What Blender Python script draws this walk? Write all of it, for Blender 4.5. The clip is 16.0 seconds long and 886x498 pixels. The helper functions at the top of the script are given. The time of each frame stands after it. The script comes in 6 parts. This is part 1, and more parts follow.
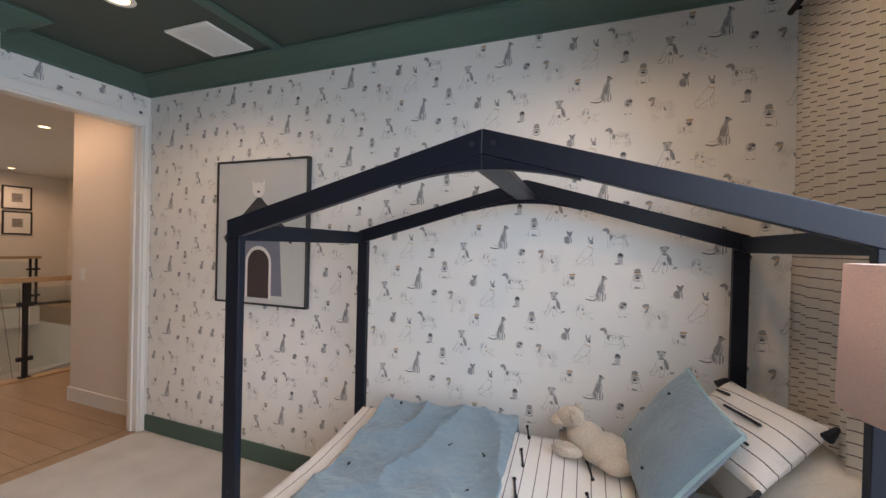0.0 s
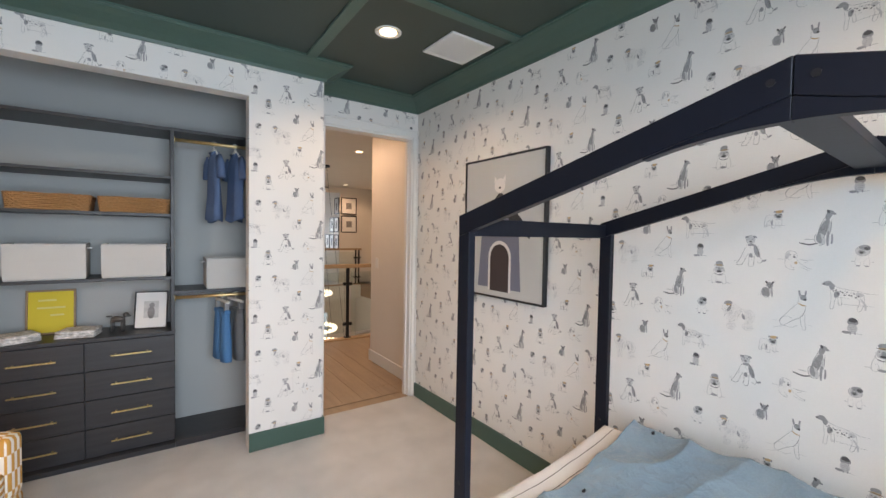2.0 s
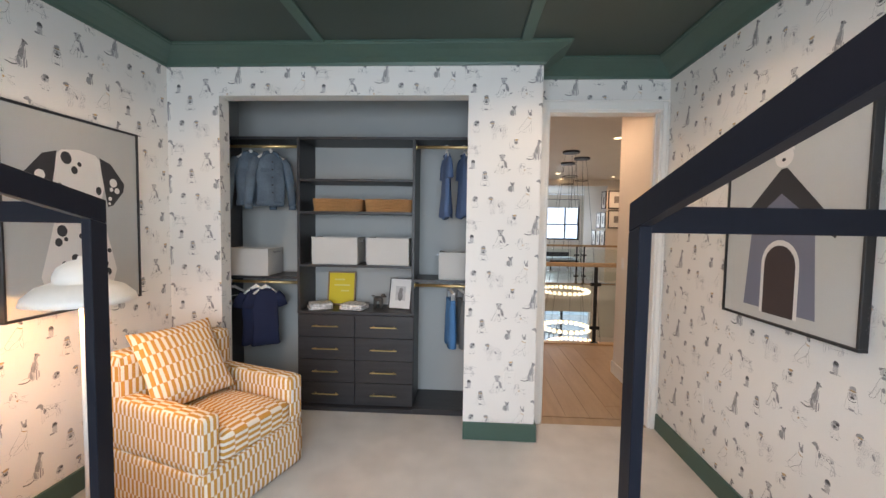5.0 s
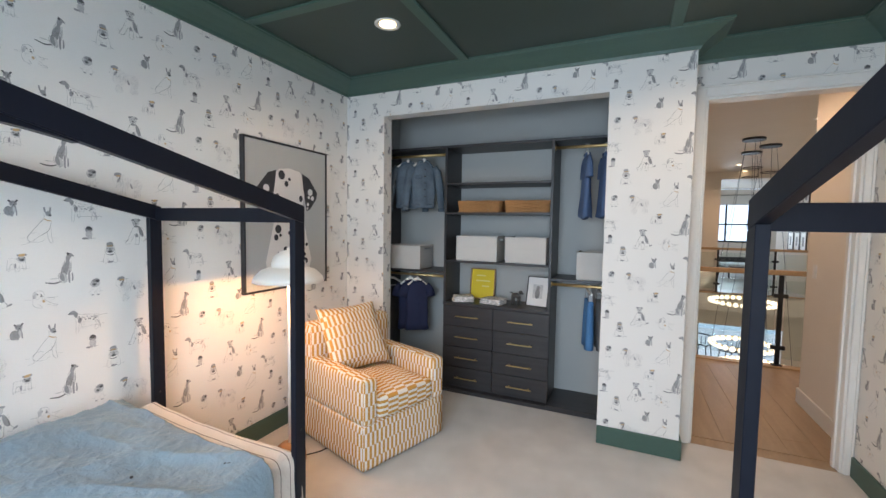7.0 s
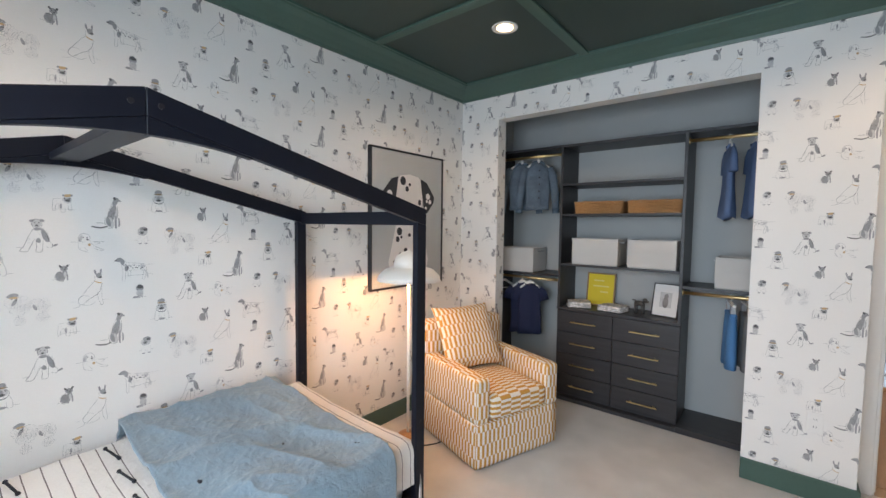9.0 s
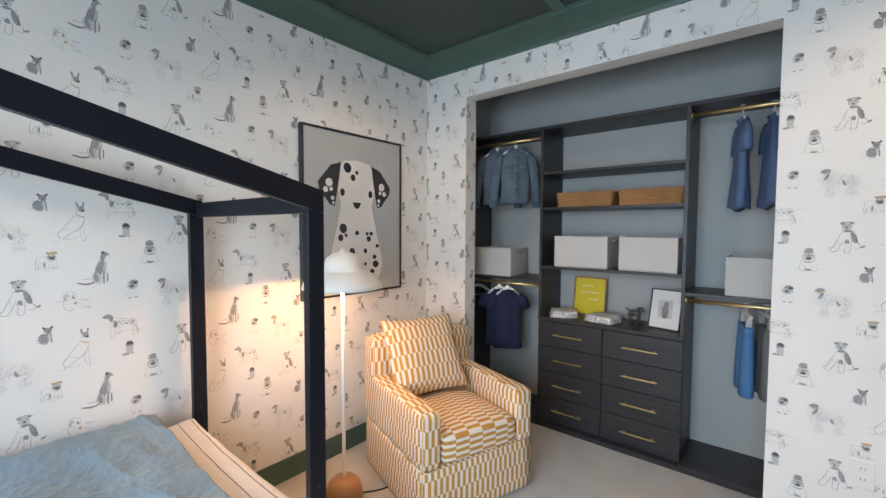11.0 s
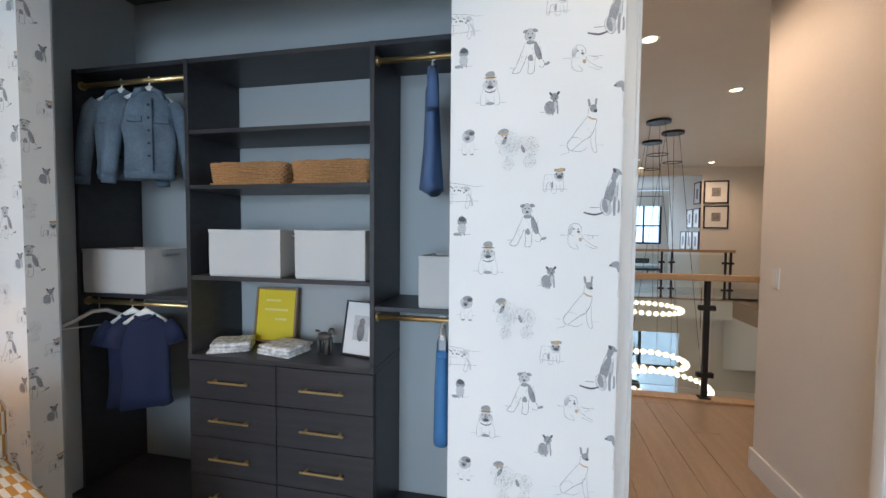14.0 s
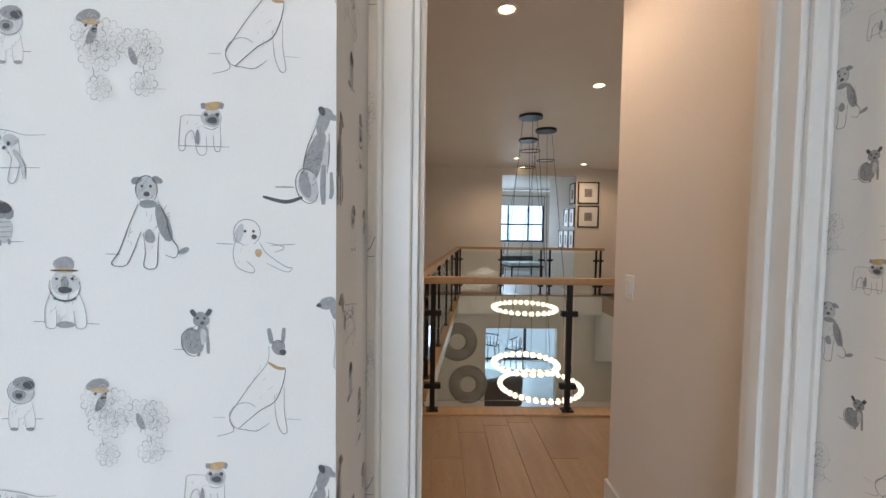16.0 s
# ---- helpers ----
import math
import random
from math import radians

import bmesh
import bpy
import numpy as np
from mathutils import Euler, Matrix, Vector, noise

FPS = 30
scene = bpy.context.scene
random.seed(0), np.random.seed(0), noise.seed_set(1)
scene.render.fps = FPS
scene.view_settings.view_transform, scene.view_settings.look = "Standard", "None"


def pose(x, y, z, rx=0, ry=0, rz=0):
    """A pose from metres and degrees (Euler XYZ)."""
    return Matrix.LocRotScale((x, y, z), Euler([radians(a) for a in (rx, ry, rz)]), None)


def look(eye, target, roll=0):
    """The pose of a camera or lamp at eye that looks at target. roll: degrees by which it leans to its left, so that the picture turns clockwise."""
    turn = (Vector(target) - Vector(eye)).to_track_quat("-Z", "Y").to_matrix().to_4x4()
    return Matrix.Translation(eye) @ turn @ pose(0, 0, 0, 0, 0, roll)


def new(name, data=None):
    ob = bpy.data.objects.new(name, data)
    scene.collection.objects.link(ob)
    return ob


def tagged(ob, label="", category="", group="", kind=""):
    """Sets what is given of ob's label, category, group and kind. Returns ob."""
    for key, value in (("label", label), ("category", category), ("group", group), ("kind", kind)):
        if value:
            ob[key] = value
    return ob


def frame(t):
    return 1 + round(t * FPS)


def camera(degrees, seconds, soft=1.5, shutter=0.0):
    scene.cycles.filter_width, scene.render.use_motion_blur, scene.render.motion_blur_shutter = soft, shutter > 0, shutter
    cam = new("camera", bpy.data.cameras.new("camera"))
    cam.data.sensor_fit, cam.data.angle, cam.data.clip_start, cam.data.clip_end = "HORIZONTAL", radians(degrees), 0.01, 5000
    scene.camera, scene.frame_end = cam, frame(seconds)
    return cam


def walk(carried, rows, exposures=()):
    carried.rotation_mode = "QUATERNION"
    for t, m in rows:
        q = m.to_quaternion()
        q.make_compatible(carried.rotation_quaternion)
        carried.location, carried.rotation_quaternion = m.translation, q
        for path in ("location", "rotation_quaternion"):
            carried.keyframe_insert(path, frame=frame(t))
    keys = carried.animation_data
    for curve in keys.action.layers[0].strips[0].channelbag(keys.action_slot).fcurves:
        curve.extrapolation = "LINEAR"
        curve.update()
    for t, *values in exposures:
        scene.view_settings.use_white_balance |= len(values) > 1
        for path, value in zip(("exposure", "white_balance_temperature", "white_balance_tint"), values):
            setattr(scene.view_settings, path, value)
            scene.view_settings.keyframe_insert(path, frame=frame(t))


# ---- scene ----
cam = camera(94.5, 16.0)
PATH = [
    (0, (0.074, 0.155, 1.523), (-0.662, 2.014, 1.508), 1.4),
    (0.5, (0.057, 0.14, 1.528), (-0.962, 1.86, 1.49), 1.0),
    (1, (0.058, 0.202, 1.526), (-1.231, 1.73, 1.478), 1.1),
    (1.5, (0.013, 0.237, 1.53), (-1.468, 1.58, 1.466), 1.1),
    (2, (0.001, 0.347, 1.527), (-1.645, 1.481, 1.458), 1.0),
    (2.5, (-0.024, 0.425, 1.538), (-1.796, 1.348, 1.455), 1.0),
    (3, (-0.062, 0.482, 1.532), (-1.926, 1.201, 1.442), 0.9),
    (3.5, (-0.128, 0.581, 1.533), (-2.061, 1.085, 1.432), 0.9),
    (4, (-0.183, 0.68, 1.535), (-2.159, 0.973, 1.429), 0.9),
    (6.5, (-0.037, 0.962, 1.528), (-1.924, 0.311, 1.411), 0.9),
    (7, (-0.004, 0.978, 1.528), (-1.827, 0.165, 1.408), 0.9),
    (7.5, (0.027, 0.987, 1.533), (-1.722, 0.025, 1.406), 0.9),
    (8, (0.052, 0.99, 1.527), (-1.616, -0.108, 1.402), 0.9),
    (8.5, (0.054, 0.984, 1.529), (-1.535, -0.223, 1.404), 0.9),
    (8.7, (0.052, 0.973, 1.529), (-1.512, -0.267, 1.403), 0.8),
    (10.8, (-0.523, 0.872, 1.47), (-2.041, -0.427, 1.38), 0.4),
    (11, (-0.591, 0.868, 1.473), (-2.13, -0.406, 1.377), 0.3),
    (11.5, (-0.78, 0.882, 1.445), (-2.384, -0.309, 1.352), 0.4),
    (12, (-0.983, 0.916, 1.45), (-2.664, -0.163, 1.355), 0.4),
    (12.5, (-1.164, 0.941, 1.447), (-2.936, 0.017, 1.36), 0.4),
    (13, (-1.351, 0.98, 1.435), (-3.199, 0.22, 1.35), 0.4),
    (13.5, (-1.57, 1.026, 1.417), (-3.478, 0.432, 1.33), 0.5),
    (14, (-1.761, 1.095, 1.428), (-3.714, 0.672, 1.342), 0.5),
    (14.5, (-1.92, 1.194, 1.427), (-3.9, 0.929, 1.337), 0.7),
    (15, (-2.086, 1.313, 1.434), (-4.079, 1.172, 1.343), 0.7),
    (15.5, (-2.255, 1.412, 1.45), (-4.252, 1.376, 1.354), 1.1),
    (16, (-2.446, 1.488, 1.444), (-4.443, 1.533, 1.351), 0.8),
]
walk(cam, [(t, look(eye, target, roll)) for t, eye, target, roll in PATH],
     [(0, -0.36, 6600, 19), (1.0, -0.20, 6650, 18), (2.5, 0.03, 6700, 16), (4.0, 0.0, 6850, 17), (7.0, -0.12, 6350, 13), (8.5, -0.23, 6550, 15), (11.0, -0.09, 6350, 13), (12.5, -0.11, 6300, 13), (13.5, -0.01, 5900, 11), (14.0, 0.02, 5750, 10), (14.5, 0.04, 6100, 11), (16.0, -0.14, 5900, 11)])

# ---- light ----
world = bpy.data.worlds.new("sky")
scene.world = world
world.use_nodes = True
wn = world.node_tree
sky = wn.nodes.new("ShaderNodeTexSky")
sky.sky_type, sky.sun_disc = "NISHITA", False
sky.sun_elevation, sky.sun_rotation = radians(40), radians(200)
wn.nodes["Background"].inputs[1].default_value = 0.15
wn.links.new(sky.outputs[0], wn.nodes["Background"].inputs[0])


def lamp(name, kind, m, energy, colour, **more):
    data = bpy.data.lights.new(name, kind)
    data.energy, data.color = energy, colour
    if "size" in more:
        data.shape, data.size, data.size_y = "RECTANGLE", more["size"][0], more["size"][1]
    if "spread" in more:
        data.spread = radians(more["spread"])
    if "radius" in more:
        data.shadow_soft_size = more["radius"]
    if "spot" in more:
        data.spot_size, data.spot_blend = radians(more["spot"]), 0.6
    if "angle" in more:
        data.angle = radians(more["angle"])
    ob = new(name, data)
    ob.matrix_world = m
    return ob


WARM = (1.0, 0.72, 0.45)
DAY = (0.71, 0.87, 1.0)
lamp("sun", "SUN", look((0, 0, 10), (3.0, -6.0, 2.0)), 2.0, (1.0, 0.95, 0.88), angle=0.5)
lamp("window_daylight", "AREA", look((0.95, 0.60, 1.42), (-2.0, 0.45, 0.2)), 104, DAY, size=(1.9, 1.7), spread=160)
for cx, cy in ((-2.28, 1.488), (-2.224, -0.408), (0.10, 1.488), (0.10, -0.408)):
    lamp("downlight_glow", "SPOT", look((cx, cy, 2.735), (cx, cy, 0)), 35, WARM, radius=0.05, spot=152)
for cx, cy, watts in ((-4.2, 1.75, 36), (-5.22, 1.95, 52), (-6.58, 3.12, 52), (-10.7, 3.14, 44), (-11.3, 4.72, 44)):
    lamp("hall_glow", "SPOT", look((cx, cy, 2.88), (cx, cy, 0)), watts, (1.0, 0.64, 0.38), radius=0.05, spot=160)
lamp("far_daylight", "AREA", look((-16.9, 3.7, 1.6), (-12, 3.7, 0.8)), 45, DAY, size=(1.5, 1.3))
lamp("lower_daylight", "AREA", look((-16.7, 3.4, -1.8), (-12, 3.4, -2.6)), 160, DAY, size=(3.0, 2.0))

# ---- materials ----


def mat(name, colour, rough=0.6, metal=0.0, grain=40.0, amount=0.06, bump=0.1, stretch=(1, 1, 1), blotch=3.0, emit=0.0, sheen=0.0):
    """A surface with fine grain and slow blotches, in metres."""
    m = bpy.data.materials.new(name)
    m.use_nodes = True
    t = m.node_tree
    b = t.nodes["Principled BSDF"]
    co = t.nodes.new("ShaderNodeTexCoord")
    mp = t.nodes.new("ShaderNodeMapping")
    mp.inputs["Scale"].default_value = stretch
    t.links.new(co.outputs["Object"], mp.inputs[0])
    fine = t.nodes.new("ShaderNodeTexNoise")
    fine.inputs["Scale"].default_value, fine.inputs["Detail"].default_value = grain, 5
    slow = t.nodes.new("ShaderNodeTexNoise")
    slow.inputs["Scale"].default_value, slow.inputs["Detail"].default_value = blotch, 2
    t.links.new(mp.outputs[0], fine.inputs[0])
    t.links.new(mp.outputs[0], slow.inputs[0])
    add = t.nodes.new("ShaderNodeMath")
    add.operation = "ADD"
    t.links.new(fine.outputs[0], add.inputs[0])
    t.links.new(slow.outputs[0], add.inputs[1])
    ramp = t.nodes.new("ShaderNodeMapRange")
    ramp.inputs["From Min"].default_value, ramp.inputs["From Max"].default_value = 0.6, 1.4
    ramp.inputs["To Min"].default_value, ramp.inputs["To Max"].default_value = 1 - amount, 1 + amount
    t.links.new(add.outputs[0], ramp.inputs[0])
    mul = t.nodes.new("ShaderNodeVectorMath")
    mul.operation = "SCALE"
    mul.inputs[0].default_value = colour
    t.links.new(ramp.outputs[0], mul.inputs["Scale"])
    t.links.new(mul.outputs[0], b.inputs["Base Color"])
    b.inputs["Roughness"].default_value, b.inputs["Metallic"].default_value = rough, metal
    if bump:
        bp = t.nodes.new("ShaderNodeBump")
        bp.inputs["Strength"].default_value, bp.inputs["Distance"].default_value = bump, 0.004
        t.links.new(fine.outputs[0], bp.inputs["Height"])
        t.links.new(bp.outputs[0], b.inputs["Normal"])
    if emit:
        b.inputs["Emission Color"].default_value = (*colour, 1)
        b.inputs["Emission Strength"].default_value = emit
    if sheen:
        b.inputs["Sheen Weight"].default_value = sheen
    return m


def banded(m, axis, period, width, colour, wobble=0.0, phase=0.0):
    """Lays thin woven or printed lines of a second colour over a surface."""
    t = m.node_tree
    b = t.nodes["Principled BSDF"]
    old = b.inputs["Base Color"].links[0].from_socket
    co = t.nodes.new("ShaderNodeTexCoord")
    sep = t.nodes.new("ShaderNodeSeparateXYZ")
    t.links.new(co.outputs["Object"], sep.inputs[0])
    a = t.nodes.new("ShaderNodeMath")
    a.operation = "MULTIPLY_ADD"
    a.inputs[1].default_value, a.inputs[2].default_value = 1 / period, phase
    t.links.new(sep.outputs[axis], a.inputs[0])
    f = t.nodes.new("ShaderNodeMath")
    f.operation = "FRACT"
    t.links.new(a.outputs[0], f.inputs[0])
    c = t.nodes.new("ShaderNodeMath")
    c.operation = "LESS_THAN"
    c.inputs[1].default_value = width / period
    t.links.new(f.outputs[0], c.inputs[0])
    mix = t.nodes.new("ShaderNodeMix")
    mix.data_type = "RGBA"
    mix.inputs[7].default_value = (*colour, 1)
    t.links.new(c.outputs[0], mix.inputs[0])
    t.links.new(old, mix.inputs[6])
    t.links.new(mix.outputs[2], b.inputs["Base Color"])
    return m


PAPER = mat("wallpaper_ground", (0.80, 0.785, 0.755), 0.75, grain=220, amount=0.025, bump=0.05)
INK = mat("wallpaper_ink", (0.10, 0.10, 0.103), 0.8, amount=0.3, grain=150, bump=0)
WASH = mat("wallpaper_wash", (0.32, 0.32, 0.325), 0.8, amount=0.25, grain=150, bump=0)
PALE = mat("wallpaper_pale_wash", (0.56, 0.555, 0.55), 0.8, amount=0.15, grain=150, bump=0)
TAN = mat("wallpaper_tan", (0.55, 0.38, 0.2), 0.8, amount=0.25, grain=150, bump=0)
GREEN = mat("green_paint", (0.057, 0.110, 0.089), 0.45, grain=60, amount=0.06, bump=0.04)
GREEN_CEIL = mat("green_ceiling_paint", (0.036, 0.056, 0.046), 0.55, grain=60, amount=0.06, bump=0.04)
WHITE = mat("white_trim_paint", (0.80, 0.79, 0.76), 0.35, grain=50, amount=0.02, bump=0.03)
HALLPAINT = mat("hall_cream_paint", (0.78, 0.73, 0.66), 0.6, grain=120, amount=0.03, bump=0.05)
CLOSETPAINT = mat("closet_pale_grey_paint", (0.43, 0.44, 0.43), 0.6, grain=120, amount=0.03, bump=0.05)
CARPET = mat("carpet_pile", (0.54, 0.52, 0.495), 0.95, grain=320, amount=0.16, bump=0.8, blotch=5, sheen=0.3)
OAK = mat("oak_floor", (0.34, 0.24, 0.155), 0.36, grain=18, amount=0.2, bump=0.05, stretch=(1.0, 9.0, 1.0), blotch=1.5)
OAKRAIL = mat("oak_rail", (0.42, 0.28, 0.15), 0.4, grain=18, amount=0.18, bump=0.05, stretch=(9.0, 1.0, 9.0))
NAVY = mat("navy_painted_wood", (0.0060, 0.0075, 0.0140), 0.44, grain=45, amount=0.12, bump=0.05, stretch=(1, 1, 0.3))
BLACKWOOD = mat("dark_charcoal_woodgrain", (0.031, 0.030, 0.033), 0.42, grain=30, amount=0.35, bump=0.1, stretch=(6, 0.5, 14))
NAVY.node_tree.nodes["Principled BSDF"].inputs["Specular IOR Level"].default_value = 0.24
BRASS = mat("brushed_brass", (0.82, 0.62, 0.30), 0.36, metal=1.0, grain=80, amount=0.06, bump=0.02)
BLACK = mat("black_metal", (0.015, 0.015, 0.016), 0.4, metal=0.3, grain=60, amount=0.1, bump=0.02)
FRAMEBLACK = mat("black_picture_frame", (0.02, 0.02, 0.022), 0.4, grain=60, amount=0.1, bump=0.02)
LAMPON = mat("lit_lamp", (1.0, 0.72, 0.40), 0.5, amount=0.0, bump=0, emit=6.0)
GLOBE = mat("lit_globe", (1.0, 0.86, 0.66), 0.5, amount=0.0, bump=0, emit=1.9)
GREYBLUE = mat("grey_blue_print", (0.44, 0.455, 0.45), 0.6, grain=200, amount=0.02, bump=0.02)
OFFWHITE = mat("off_white_print", (0.72, 0.70, 0.68), 0.6, grain=200, amount=0.02, bump=0.02)
PRINTBLACK = mat("black_print", (0.03, 0.03, 0.035), 0.6, grain=200, amount=0.05, bump=0)
PRINTGREY = mat("slate_grey_print", (0.17, 0.18, 0.24), 0.6, grain=200, amount=0.05, bump=0)


def glass_material():
    m = bpy.data.materials.new("clear_glass")
    m.use_nodes = True
    t = m.node_tree
    t.nodes.remove(t.nodes["Principled BSDF"])
    clear, gloss = t.nodes.new("ShaderNodeBsdfTransparent"), t.nodes.new("ShaderNodeBsdfGlossy")
    clear.inputs[0].default_value = (0.93, 0.96, 0.95, 1)
    gloss.inputs["Roughness"].default_value = 0.02
    mix, fres = t.nodes.new("ShaderNodeMixShader"), t.nodes.new("ShaderNodeFresnel")
    fres.inputs[0].default_value = 1.45
    t.links.new(fres.outputs[0], mix.inputs[0])
    t.links.new(clear.outputs[0], mix.inputs[1])
    t.links.new(gloss.outputs[0], mix.inputs[2])
    t.links.new(mix.outputs[0], t.nodes["Material Output"].inputs[0])
    return m


GLASS = glass_material()

# ---- mesh tools ----


def box(x0, x1, y0, y1, z0, z1, bevel=0.0, bm=None, seg=1):
    """A box, in a bmesh of its own or added to one."""
    own = bmesh.new()
    bmesh.ops.create_cube(own, size=1)
    for v in own.verts:
        v.co = Vector(((x0 + x1) / 2 + v.co.x * (x1 - x0), (y0 + y1) / 2 + v.co.y * (y1 - y0), (z0 + z1) / 2 + v.co.z * (z1 - z0)))
    if bevel:
        bmesh.ops.bevel(own, geom=own.edges[:], offset=bevel, segments=seg, affect="EDGES", profile=0.6)
    return join(bm, own)


def join(bm, own, m=None):
    """Adds the mesh of own to bm."""
    if m is not None:
        own.transform(m)
    if bm is None:
        return own
    tmp = bpy.data.meshes.new("tmp")
    own.to_mesh(tmp)
    own.free()
    bm.from_mesh(tmp)
    bpy.data.meshes.remove(tmp)
    return bm


def bar(a, b, r, bm=None, sides=12, r2=None):
    """A round bar from a to b."""
    a, b = Vector(a), Vector(b)
    own = bmesh.new()
    bmesh.ops.create_cone(own, cap_ends=True, segments=sides, radius1=r, radius2=r if r2 is None else r2, depth=(b - a).length)
    own.transform(Matrix.Translation((a + b) / 2) @ (b - a).to_track_quat("Z", "Y").to_matrix().to_4x4())
    return join(bm, own)


def turned(profile, sides=32, bm=None, at=(0, 0, 0)):
    """A body of revolution about z from pairs of radius and height."""
    own = bmesh.new()
    rings = [[own.verts.new((r * math.cos(2 * math.pi * i / sides) + at[0], r * math.sin(2 * math.pi * i / sides) + at[1], z + at[2])) for i in range(sides)] for r, z in profile]
    for p, q in zip(rings, rings[1:]):
        for i in range(sides):
            own.faces.new((p[i], p[(i + 1) % sides], q[(i + 1) % sides], q[i]))
    bmesh.ops.remove_doubles(own, verts=own.verts[:], dist=1e-5)
    bmesh.ops.recalc_face_normals(own, faces=own.faces[:])
    return join(bm, own)


def swept(points, r, sides=8):
    """One closed round cord through points."""
    pts = [Vector(p) for p in points]
    rings = []
    for i, p in enumerate(pts):
        d = (pts[min(i + 1, len(pts) - 1)] - pts[max(i - 1, 0)]).normalized()
        a = d.cross(Vector((0, 0, 1)) if abs(d.z) < 0.9 else Vector((1, 0, 0))).normalized()
        b = d.cross(a)
        rings.append([p + (a * math.cos(2 * math.pi * k / sides) + b * math.sin(2 * math.pi * k / sides)) * r for k in range(sides)])
    return lofted(rings)


def part(name, bm, material, parent=None, label="", smooth=False):
    """Links a bmesh as one mesh object, under a thing or a part if given."""
    me = bpy.data.meshes.new(name)
    bm.to_mesh(me)
    bm.free()
    me.materials.append(material)
    if smooth:
        for p in me.polygons:
            p.use_smooth = True
    ob = new(name, me)
    if parent is not None:
        ob.parent = parent
        ob.matrix_parent_inverse = Matrix.Identity(4)
    if label:
        ob["label"] = label
    return ob


def thing(name, label, category, at=(0, 0, 0), rz=0.0, group=""):
    """An empty at the base of a thing, which its parts hang from."""
    ob = new(name)
    ob.matrix_world = pose(*at, 0, 0, rz)
    return tagged(ob, label, category, group)


def setting(ob, label, category):
    return tagged(ob, label, category, kind="structure")


def quad_extrude(outline, depth, bm=None, axis="y"):
    """A flat outline in x and z, drawn out by depth along y."""
    own = bmesh.new()
    a = [own.verts.new((x, 0, z)) for x, z in outline]
    b = [own.verts.new((x, depth, z)) for x, z in outline]
    own.faces.new(a)
    own.faces.new(b[::-1])
    for i in range(len(a)):
        j = (i + 1) % len(a)
        own.faces.new((a[j], a[i], b[i], b[j]))
    bmesh.ops.recalc_face_normals(own, faces=own.faces[:])
    return join(bm, own)


def lofted(rings):
    """A closed body through rings of equal count."""
    own = bmesh.new()
    rows = [[own.verts.new(p) for p in r] for r in rings]
    n = len(rows[0])
    for a, b in zip(rows, rows[1:]):
        for i in range(n):
            own.faces.new((a[i], a[(i + 1) % n], b[(i + 1) % n], b[i]))
    own.faces.new(rows[0][::-1])
    own.faces.new(rows[-1])
    bmesh.ops.recalc_face_normals(own, faces=own.faces[:])
    return own


# ---- the bedroom ----
XE, XW, YN, YS, XD = 0.88, -3.04, 2.325, -1.33, -3.318
ZC, ZCROWN = 2.75, 2.64
YP = 1.347            # the pier's door-side corner
CL, CR, CH = -0.945, 0.839, 2.44
CB = -3.80            # the closet's back

floor = setting(part("floor", box(XD, XE, YS, YN, -0.1, 0.0), CARPET), "pale beige cut-pile bedroom carpet", "carpet floor")
wall_north = setting(part("wall_north", box(-3.47, XE + 0.12, YN, YN + 0.12, 0, 2.85), PAPER), "white wallpaper wall printed with sketched dogs", "wall")
wall_south = setting(part("wall_south", box(CB - 0.12, XE + 0.12, YS - 0.12, YS, 0, 2.85), PAPER), "white wallpaper wall printed with sketched dogs", "wall")
bm = box(XW - 0.12, XW, YS, CL, 0, 2.85)
box(XW - 0.12, XW, CL, CR, CH, 2.85, bm=bm)
box(XW - 0.12, XW, CR, YP, 0, 2.85, bm=bm)
box(XD - 0.12, XW - 0.12, YP - 0.12, YP, 0, 2.85, bm=bm)
wall_west = setting(part("wall_west", bm, PAPER), "dog-print wallpaper wall with open closet bay", "wall")
DY0, DY1, DH = 1.440, 2.275, 2.413
bm = box(XD - 0.12, XD, YP, DY0, 0, 2.85)
box(XD - 0.12, XD, DY1, YN, 0, 2.85, bm=bm)
box(XD - 0.12, XD, DY0, DY1, DH, 2.85, bm=bm)
wall_door = setting(part("wall_door", bm, PAPER), "narrow wallpapered wall round the bedroom doorway", "wall")
bm = box(XE, XE + 0.12, YS, -0.62, 0, 2.85)
box(XE, XE + 0.12, 1.95, YN, 0, 2.85, bm=bm)
box(XE, XE + 0.12, -0.62, 1.95, 0, 0.5, bm=bm)
box(XE, XE + 0.12, -0.62, 1.95, 2.35, 2.85, bm=bm)
wall_east = setting(part("wall_east", bm, PAPER), "wallpapered wall with the bedroom window", "wall")
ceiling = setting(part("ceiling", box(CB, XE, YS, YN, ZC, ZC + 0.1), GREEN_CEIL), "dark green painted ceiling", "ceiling")


